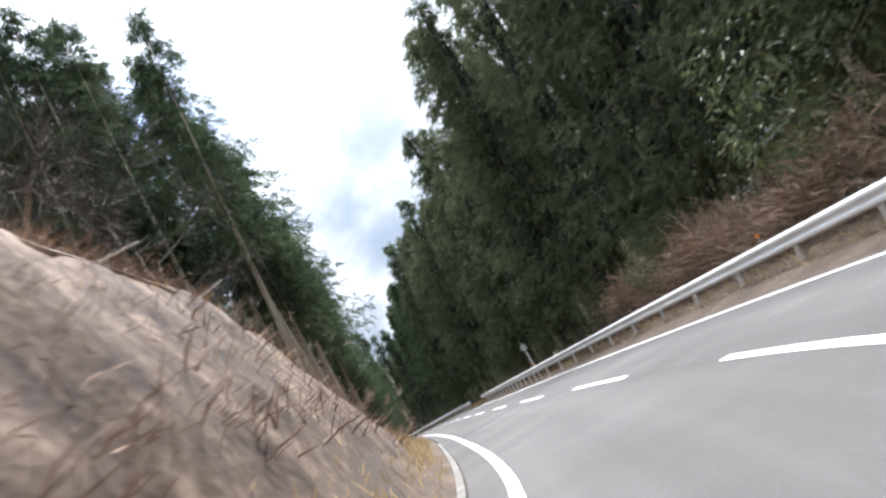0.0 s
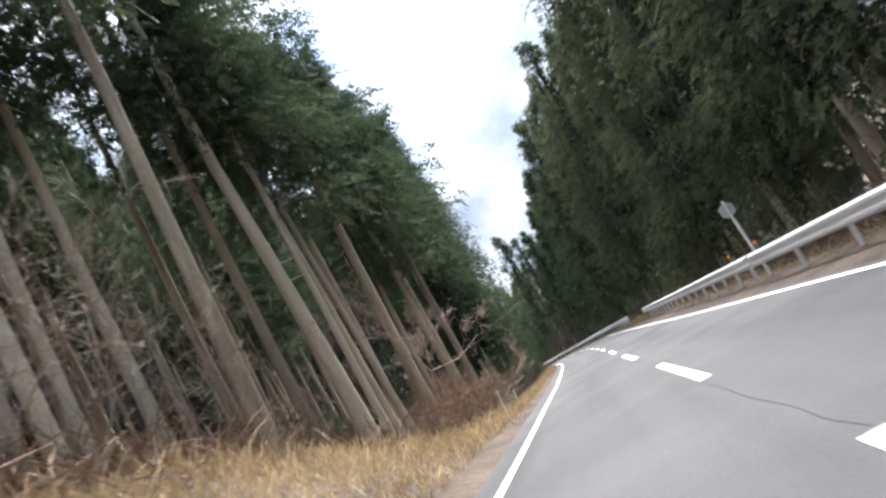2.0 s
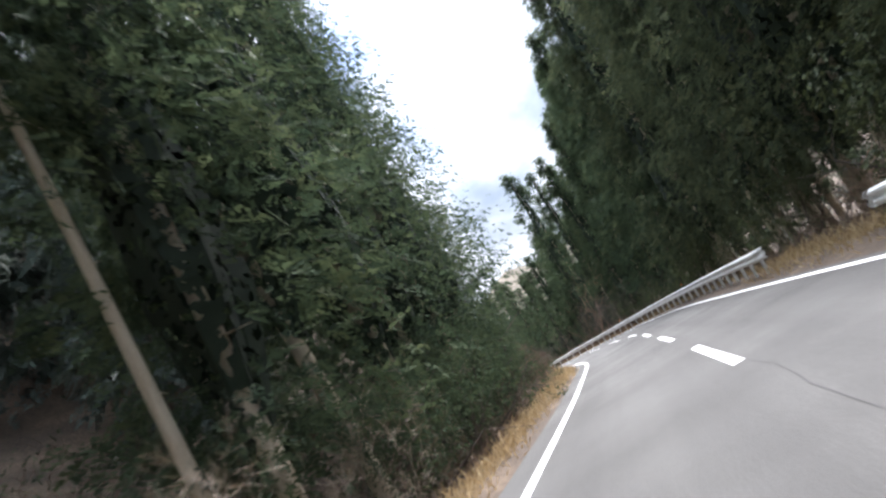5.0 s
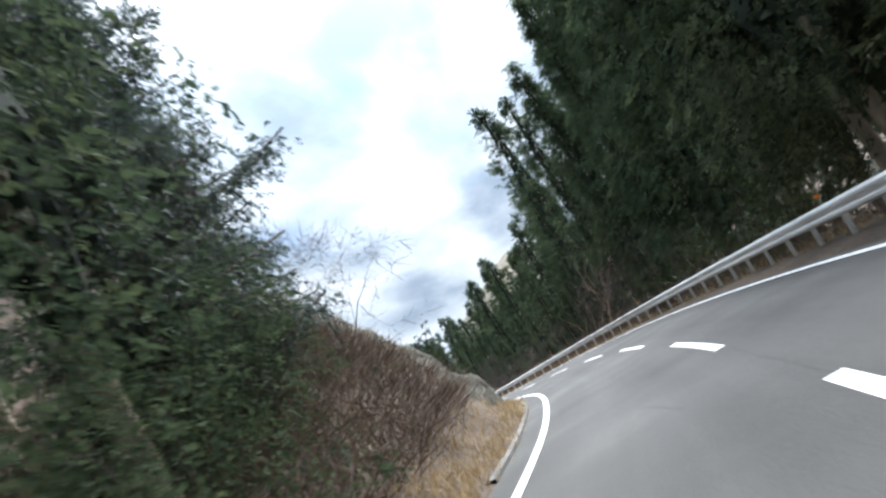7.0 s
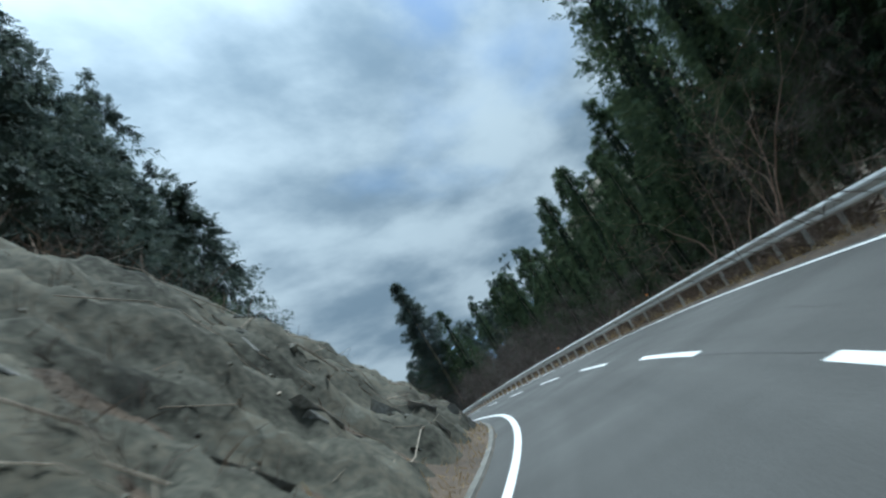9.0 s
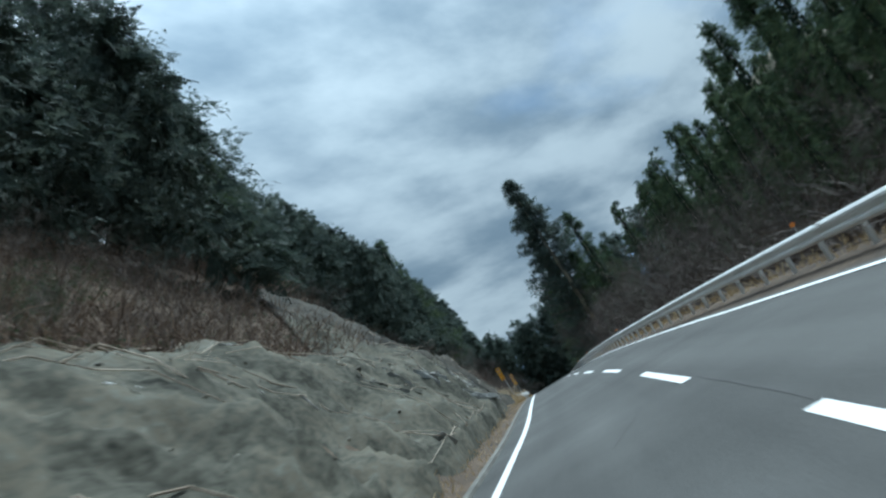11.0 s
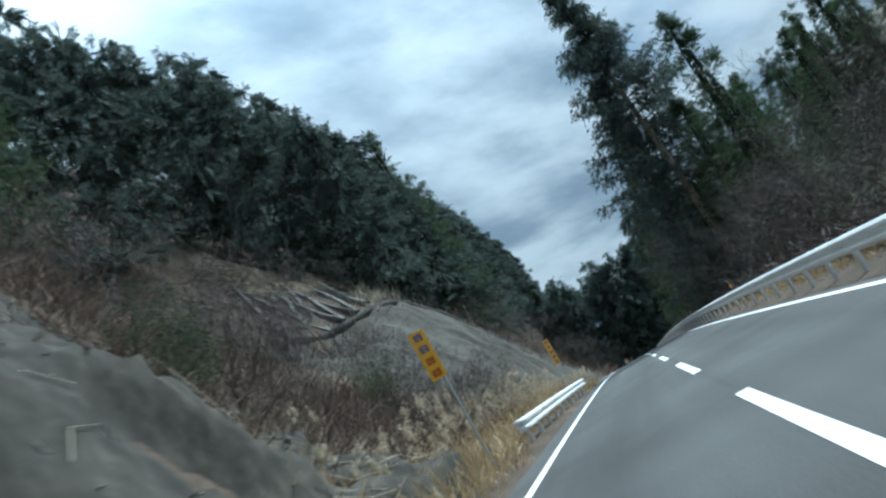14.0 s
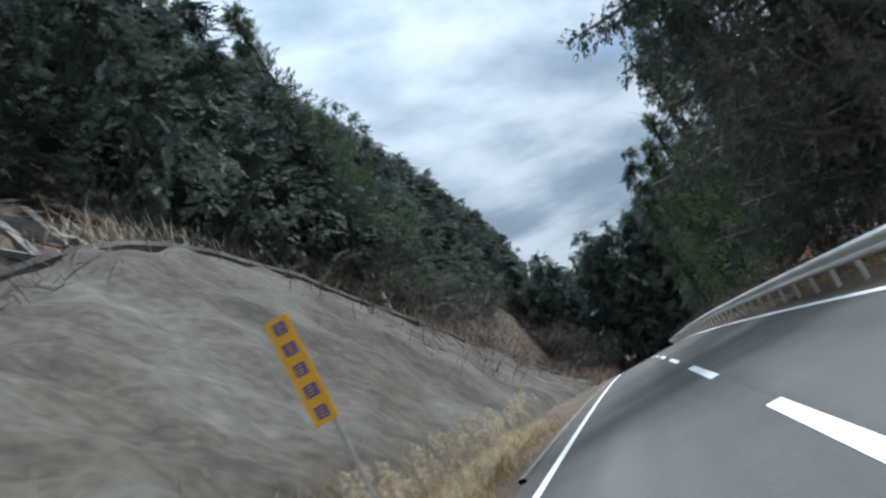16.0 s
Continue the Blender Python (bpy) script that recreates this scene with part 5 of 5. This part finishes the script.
brush("dry_brush", ((44, 80, -12, -4.8, 5000, 0.7), (44, 92, -28, -7, 14000, 1.0), (14, 46, -26, -11, 6000, 1.1), (76, 106, -7, -4.6, 2600, 0.7), (98, 112, -12, -5.0, 14000, 0.8), (108, 119, -14, -5.2, 8000, 0.7), (115, 130, -13, -5.2, 3500, 0.5), (138, 190, -20, -8.4, 18000, 1.2), (112, 205, -18, -13, 6000, 1.3), (197, 218, -22, -13, 7000, 1.6), (116, 208, -9, -4.8, 2200, 0.35), (208, 224, -15, -5.6, 9000, 1.1), (217.5, 223.5, -10.5, -5.8, 5000, 0.8), (222, 262, -21, -14, 6000, 0.7), (224, 236, -13, -6.5, 1500, 0.4), (258, 336, -16, -7.0, 6000, 1.5), (280, 336, -7, -4.0, 2500, 1.2)), rng, BRUSH, "tangled brown withered undergrowth on the bank")
brush("undergrowth", ((40, 96, -28, -7, 7000, 0.7), (98, 118, -14, -6, 1500, 0.5), (138, 188, -18, -10, 1200, 0.7), (210, 224, -14, -7, 500, 0.6)), rng, LEAF, "dark evergreen ferns and seedlings on the forest floor", 0.9, 0.25, 1.2)
brush("dry_brush", ((-12, 36, 5.2, 8.0, 6000, 0.8), (36, 130, 5.2, 8.2, 9000, 0.8), (120, 160, 5.0, 9.5, 5000, 1.2)), rng, BRUSH, "tangled brown withered undergrowth beyond the guard rail")
brush("dry_brush", ((160, 240, 5.0, 9.5, 9000, 1.4), (160, 245, 9.5, 22, 8000, 2.2), (222, 247, -29, -13, 5000, 1.3), (240, 336, 4.8, 7, 6000, 1.3)), rng, TWIG, "dark brown leafless undergrowth round the thicket trees")
brush("dry_vines", ((11, 30, 6.4, 8.2, 9000, 1.2), (70, 86, 6.6, 8, 900, 1.0)), rng, material("rust_brown_vines", ((0.25, (0.18, 0.115, 0.075)), (0.5, (0.31, 0.215, 0.145)), (0.75, (0.45, 0.335, 0.235))), 0.5, 0.95, 0.0, 6.0, 0.3, per="island"), "rust-brown withered vines hanging over the bushes", 1.0, 0.025, 0.9, 1.5)
brush("dry_grass", ((-8, 17, -4.4, -3.7, 900, 0.3), (17, 50, -7.6, -4.0, 12000, 0.5), (44, 102, -4.9, -3.5, 8500, 0.32), (98, 125, -4.7, -3.6, 2600, 0.32), (120, 208, -4.6, -3.6, 4000, 0.22), (206, 213, -6.4, -3.7, 1800, 0.6), (213, 236, -6.6, -4.5, 7000, 0.75), (236, 250, -6.2, -3.7, 3000, 0.42), (208, 238, -4.5, -3.2, 3500, 0.09), (-10, 300, 4.2, 5.4, 12000, 0.3), (76, 86, 3.4, 5.4, 1200, 0.4), (185, 260, 3.9, 4.8, 2500, 0.32)), rng, GRASS, "short withered straw-coloured grass", 1.0, 0.035, 0.35)


brush("dry_grass", ((-12, 12, -9.0, -4.9, 1600, 0.3), (12, 22, -9, -7, 1500, 0.4)), rng, GRASS, "withered tan grass tufts on the earth bank", 1.0, 0.025, 1.0, dz=0.25)
brush("dry_brush", ((-12, 9, -9.8, -4.6, 14000, 0.4), (6, 13, -9.5, -6.0, 2600, 0.5), (10, 22, -9.8, -7.6, 3000, 0.8)), rng, RUSSET_TWIG, "russet-brown dead stalks and creepers over the earth bank", 1.0, 0.018, 1.5, dz=0.3)


# pampas clumps by the short rail
def make_pampas(seed):
    rng = np.random.default_rng(seed)
    ob = new("pampas_clump")
    n = 320
    a, r = rng.uniform(0, 6.28, n), rng.uniform(0, 0.28, n)
    base = np.stack([r * np.cos(a), r * np.sin(a), np.full(n, -0.05)], 1)
    way = np.stack([np.cos(a) * 0.45, np.sin(a) * 0.45, np.ones(n)], 1) + rng.normal(0, 0.18, (n, 3))
    part("tuft", mesh_of("tuft", *kites(base, way, rng.uniform(0.5, 1.15, n), 0.02, rng, 0.35), STRAW), ob)
    for _ in range(3):
        x, y = rng.normal(0, 0.25, 2)
        h = rng.uniform(1.1, 1.6)
        b = np.repeat([[x, y, h]], 26, 0) + rng.normal(0, 0.02, (26, 3)) * [1, 1, 5]
        plume = kites(b, rng.normal(0, 0.4, (26, 3)) + [0.2, 0, 1], 0.16, 0.03, rng, 0.3)
        stalk = tubes([(x * 0.5, y * 0.5, 0, 0.006, x, y, h, 0.004)], 4)
        part("plume", mesh_of("plume", *merged([plume, stalk]), STRAW), ob, "pale feathery seed plume")
    return ob


spots = [(s, (-4.75 if s < 236.5 else -4.2) - abs(rng.normal(0, 0.45)), rng.uniform(0.65, 1.05) * (1 if s < 231 else 0.72)) for s in np.arange(217, 250, 0.24)] + [(s, -4.7 - abs(rng.normal(0, 0.6)), rng.uniform(0.55, 0.85)) for s in np.arange(207, 217, 0.4)] + [(s, -5.7 - abs(rng.normal(0, 0.4)), rng.uniform(0.7, 1.1)) for s in np.arange(214, 232, 0.4)]
pampas = make_pampas(9)
set_out(pampas, spots, "clump of tall withered straw-coloured pampas grass", "grass", "pampas by the rail", rng)

# fallen branches on the cutting
wood_rng = np.random.default_rng(31)


def fallen(segs, mat, label):
    ob = thing("fallen_branch", label, "branch", Matrix(), "fallen branches")
    for seg in segs:
        part("limb", mesh_of("limb", *tubes([seg], 5), mat), ob)



for s0, lat, ln in ((183.5, -6.4, 2.6), (184.2, -6.7, 2.0), (183.0, -6.9, 2.2), (185.0, -6.5, 1.7), (190, -7.4, 2.6), (197, -6.6, 1.8), (171, -7.2, 2.4), (160, -6.8, 2.0), (150.5, -7.4, 2.6), (151.2, -7.8, 1.8), (145, -7.6, 2.2), (139, -7.0, 1.8), (133, -9.2, 2.4), (126, -7.4, 2.0), (121, -6.6, 1.6), (200, -5.8, 1.8)):
    i, j = on_cut(s0, lat)
    k, l = on_cut(s0 + ln, lat + 0.9)
    p, q = CUT[i, j], CUT[k, l]
    d = (q - p) / np.linalg.norm(q - p)
    segs = []
    branch_segs(wood_rng, p + [0, 0, 0.1], d + [0, 0, 0.02], ln * 0.7, 0.025, 1, segs)
    fallen(segs, PALE_TWIG if int(s0) % 3 else TWIG, "dry fallen branch lying on the cutting")

# a long crooked branch lying along the first bank, with two forks
line = [on_land(q, -5.4 - 0.12 * math.sin(q * 1.9), 0.5 + 0.06 * math.sin(q * 2.7)) for q in (-0.4, 1.0, 2.2, 3.6, 5.0, 6.3, 7.5, 8.8)]
segs = [(*line[n], 0.034 - 0.003 * n, *line[n + 1], 0.031 - 0.003 * n) for n in range(7)]
for n in (3, 5):
    segs.append((*line[n], 0.018, *(line[n] + [0.25, 0.9, 0.35]), 0.007))
fallen(segs, PALE_TWIG, "long crooked bare branch lying over the bank")

# cut culms lying in swathes on the bank above the grid
def culms(count, rng):
    feet, up = rng.uniform(244, 252, count), 4.6 + rng.gamma(1.3, 1.2, count).clip(0, 4.5)
    s, lat = np.array([uphill(q, h) for q, h in zip(feet, up)]).T
    t, low = np.array([uphill(q, h) for q, h in zip(feet + rng.uniform(1.4, 3.2, count), up - rng.uniform(-0.3, 1.4, count))]).T
    a = on_land(s, lat, 0.4) + rng.normal(0, 0.15, (count, 3))
    b = on_land(t, low, 0.3) + rng.normal(0, 0.2, (count, 3))
    r = rng.uniform(0.012, 0.03, count)[:, None]
    return np.concatenate([a, r, b, r * 0.6], 1)


tagged(new("cut_culms", mesh_of("cut_culms", *tubes(culms(620, wood_rng), 4), STRAW)), "pale cut bamboo culms lying in swathes on the bank", "culms", kind="stuff")
brush("dry_grass", ((250, 261, -16.2, -14.4, 500, 1.3), (247, 254, -23, -19.5, 400, 0.6)), wood_rng, STRAW, "pale tall dry grass tufts above the sprayed slope", 1.0, 0.03, 0.25)

# leaning dead stems on the ridge
for s0, lat in ((200, -16), (243, -15.2)):
    p = on_land(s0, lat)
    segs = [(*p, 0.08, *(p + [1.1, 0.5, 3.0]), 0.03), (*(p + [0.7, 0.3, 1.9]), 0.03, *(p + [1.4, -0.2, 2.6]), 0.012)]
    tagged(new("dead_trunk", mesh_of("dead_trunk", *tubes(segs, 6), PALE_TWIG)), "bare dead trunk leaning on the slope", "dead tree", "dead trunks")


# ---------------------------------------------------------------- guard rails
def w_profile():
    """Half-width across the beam against height: the folded section of a road barrier."""
    return np.array([(-0.03, -0.175), (0.0, -0.165), (0.055, -0.12), (0.055, -0.07), (0.005, -0.03), (0.005, 0.03), (0.055, 0.07), (0.055, 0.12), (0.0, 0.165), (-0.03, 0.175)])


def rail_z(q):
    """Height of the beam's middle; the last stretch stands lower."""
    return float(np.interp(q, (150, 186), (0.62, 0.555)))


def beam_mesh(s0, s1, lat_of, side):
    s = np.arange(s0, s1 + 0.01, 0.5)
    prof = w_profile()
    front, back = prof, prof[::-1] - [0.012, 0]
    ring = np.concatenate([front, back])
    rows = [place(q, lat_of(q) - side * ring[:, 0], rail_z(q) + ring[:, 1]) for q in s]
    n = len(ring)
    i = np.arange(len(s) - 1)[:, None] * n + np.arange(n)[None]
    j = np.arange(len(s) - 1)[:, None] * n + (np.arange(n)[None] + 1) % n
    return mesh_of("beam", np.concatenate(rows), np.stack([i, j, j + n, i + n], -1).reshape(-1, 4), RAIL)


def tube_mesh(name, radius, z0, z1, mat, sides=12, cap=True):
    bm = bmesh.new()
    bmesh.ops.create_cone(bm, cap_ends=cap, segments=sides, radius1=radius, radius2=radius, depth=z1 - z0, matrix=Matrix.Translation((0, 0, (z0 + z1) / 2)))
    return bm_mesh(name, bm, mat)


def box_mesh(name, size, mat, bevel=0.01, at=(0, 0, 0)):
    bm = bmesh.new()
    bmesh.ops.create_cube(bm, size=1, matrix=Matrix.Translation(at) @ Matrix.Diagonal((*size, 1)))
    if bevel:
        bmesh.ops.bevel(bm, geom=bm.edges[:], offset=bevel, segments=2, affect="EDGES")
    return bm_mesh(name, bm, mat)


POST = tube_mesh("post", 0.057, -0.35, 0.74, RAIL)
BLOCK = box_mesh("bracket", (0.1, 0.07, 0.2), RAIL, 0.008)
STALK = tube_mesh("reflector_stalk", 0.012, 0.74, 0.95, STEEL, 8)
DISC = tube_mesh("reflector", 0.05, -0.012, 0.012, ORANGE, 16)


def end_mesh(s, lat, side, way):
    """The rounded, outward-curling end piece of a barrier."""
    prof = w_profile()
    rows = []
    for a in np.linspace(0, 1.5, 7):
        along, away = 0.3 * math.sin(a), 0.3 * (1 - math.cos(a))
        rows.append(place(s + way * along, lat + side * away - side * prof[:, 0], rail_z(s) + prof[:, 1]))
    n = len(prof)
    i = np.arange(6)[:, None] * n + np.arange(n - 1)[None]
    return mesh_of("end_piece", np.concatenate(rows), np.stack([i, i + 1, i + 1 + n, i + n], -1).reshape(-1, 4), RAIL)


def guard_rail(s0, s1, lat_of, side, step, label, lean=0.0, reflectors=()):
    rail = thing("guard_rail", label, "guard rail", Matrix(), "guard rails")
    part("beam", beam_mesh(s0, s1, lat_of, side), rail)
    for q, way in ((s0, -1), (s1, 1)):
        part("end_piece", end_mesh(q, float(lat_of(q)), side, way), rail, "curled end plate")
    for q in np.arange(s0 + 0.4, s1, step):
        x, y, z = place(q, lat_of(q) + side * 0.17).tolist()
        m = pose(x, y, z + rail_z(q) - 0.62, 0, 0, heading(q)) @ pose(0, 0, 0, 0, side * lean, 0)
        post = part("post", POST, rail, m=m)
        x, y, z = place(q, lat_of(q) + side * 0.07, rail_z(q)).tolist()
        part("bracket", BLOCK, post, m=m.inverted() @ pose(x, y, z, 0, 0, heading(q)))
    for q in reflectors:
        x, y, z = place(q, lat_of(q) + side * 0.17).tolist()
        m = pose(x, y, z + rail_z(q) - 0.62, 0, 0, heading(q))
        stalk = part("reflector_stalk", STALK, rail, m=m)
        part("reflector", DISC, stalk, "orange round reflector", m=pose(0, 0, 0.98, 90, 0, 0))
    return rail


guard_rail(-16, 41.2, rail_lat, 1, 3.0, "white coated steel guard rail on round posts", 2, (12.5, 40.5))
guard_rail(42.2, 76.4, lambda s: rail_lat(s) + 0.12, 1, 2.0, "white coated steel guard rail with close-set posts", 2, (44, 72))
guard_rail(85.0, 320, rail_lat, 1, 2.0, "long white coated steel guard rail round the bend", 3, (106, 130, 150, 166, 196, 226, 246))
guard_rail(215.9, 235.4, curve_of((215, -3.85), (237, -3.5)), -1, 2.0, "short white coated steel guard rail before the grass")


# ---------------------------------------------------------------- signs and delineators
def road_sign(s, lat):
    x, y, z = place(s, lat).tolist()
    sign = thing("road_sign", "grey back of a small six-sided road sign on a white pole", "road sign", pose(x, y, 0, 0, 0, heading(s)))
    part("pole", tube_mesh("pole", 0.045, -0.4, 1.75, RAIL), sign)
    part("pole_top", tube_mesh("pole_top", 0.034, 1.74, 2.32, RAIL), sign)
    plate = tube_mesh("plate", 0.23, -0.007, 0.007, STEEL, 6)
    part("plate", plate, sign, "grey metal plate seen from behind", m=pose(0, 0.06, 2.05, 90, 0, 0))
    for z in (1.95, 2.15):
        part("clamp", box_mesh("clamp", (0.16, 0.1, 0.05), STEEL, 0.006), sign, m=pose(0, 0.01, z))


road_sign(42.0, 4.2)


def delineator(s, lat, height):
    x, y, z = on_land(s, lat).tolist()
    ob = thing("delineator", "slim white delineator post with a round reflector", "delineator", pose(x, y, z, 0, 4, heading(s)), "delineators")
    part("post", tube_mesh("post", 0.022, -0.3, height, RAIL), ob)
    head = part("reflector", tube_mesh("reflector", 0.055, -0.02, 0.02, RAIL, 18), ob, m=pose(0, 0, height + 0.05, 90, 0, 0))
    part("rim", tube_mesh("rim", 0.045, 0.02, 0.026, STEEL, 18), head)


delineator(43.3, -3.75, 0.85)
delineator(50.2, -4.0, 0.6)


def yellow_sign(s, lat, top, length, width, inks, label, turn):
    x, y, z = on_land(s, lat).tolist()
    top += float(grade(s))
    ob = thing("warning_board", label, "sign", pose(x, y, z, 0, 0, heading(s) + turn), "yellow boards")
    part("pole", tube_mesh("pole", 0.028, -0.3, top - z - 0.05, STEEL), ob, m=pose(width * 0.28, 0.03, 0))
    board = part("board", box_mesh("board", (width, 0.02, length), YELLOW, 0.006, (0, 0, 0)), ob, "yellow board with vertical writing", m=pose(0, 0, top - z - length / 2))
    cell = length / len(inks)
    for k, ink in enumerate(inks):
        zc = length / 2 - cell * (k + 0.5)
        bm = bmesh.new()
        for row in (-0.32, -0.1, 0.12, 0.33):
            bmesh.ops.create_cube(bm, size=1, matrix=Matrix.Translation((0, 0, zc + row * cell * 0.7)) @ Matrix.Diagonal((width * (0.55 if k % 2 else 0.5), 0.004, cell * 0.09, 1)))
        for col in (-0.2, 0.2):
            bmesh.ops.create_cube(bm, size=1, matrix=Matrix.Translation((col * width, -0.001, zc)) @ Matrix.Diagonal((width * 0.08, 0.004, cell * 0.55, 1)))
        part("lettering", bm_mesh("lettering", bm, ink), board, m=pose(0, -0.012, 0))


yellow_sign(211.5, -4.2, 3.28, 1.05, 0.33, (BLUE_INK, BLUE_INK, RED_INK, RED_INK), "yellow roadside board with blue and red bars on a thin pole", 14)
yellow_sign(236.1, -4.2, 3.3, 1.36, 0.3, (BLUE_INK,) * 5, "narrow yellow roadside board with blue bars on a thin pole", 14)


# ---------------------------------------------------------------- distance
def ridge(name, centre_xy, half, depth, height, mat, label, seed, turn=0.0):
    n, m = 60, 14
    u, v = np.linspace(-1, 1, n), np.linspace(-1, 1, m)
    verts = []
    for a in u:
        for b in v:
            h = height * (1 - abs(b) ** 1.3) * (1 - a * a) ** 0.8 * (0.75 + 0.35 * noise.fractal(Vector((a * 3, b, seed)), 0.9, 2.0, 4))
            x, y = a * half, b * depth
            c, w = math.cos(radians(turn)), math.sin(radians(turn))
            verts.append((centre_xy[0] + c * x - w * y, centre_xy[1] + w * x + c * y, h - 6))
    i = np.arange(n - 1)[:, None] * m + np.arange(m - 1)[None]
    tagged(new(name, mesh_of(name, np.array(verts), np.stack([i, i + 1, i + 1 + m, i + m], -1).reshape(-1, 4), mat, True)), label, "hill", kind="structure")


ridge("backdrop_mountain", (-1060.0, 2390.0), 700, 450, 215, FAR_HILL, "distant mountain beyond the valley, coloured haze-blue", 2.0, 25)
ridge("backdrop_hill", (95.0, 420.0), 230, 120, 92, MOSS_HILL, "brown wooded hill across the valley", 5.0, 20)
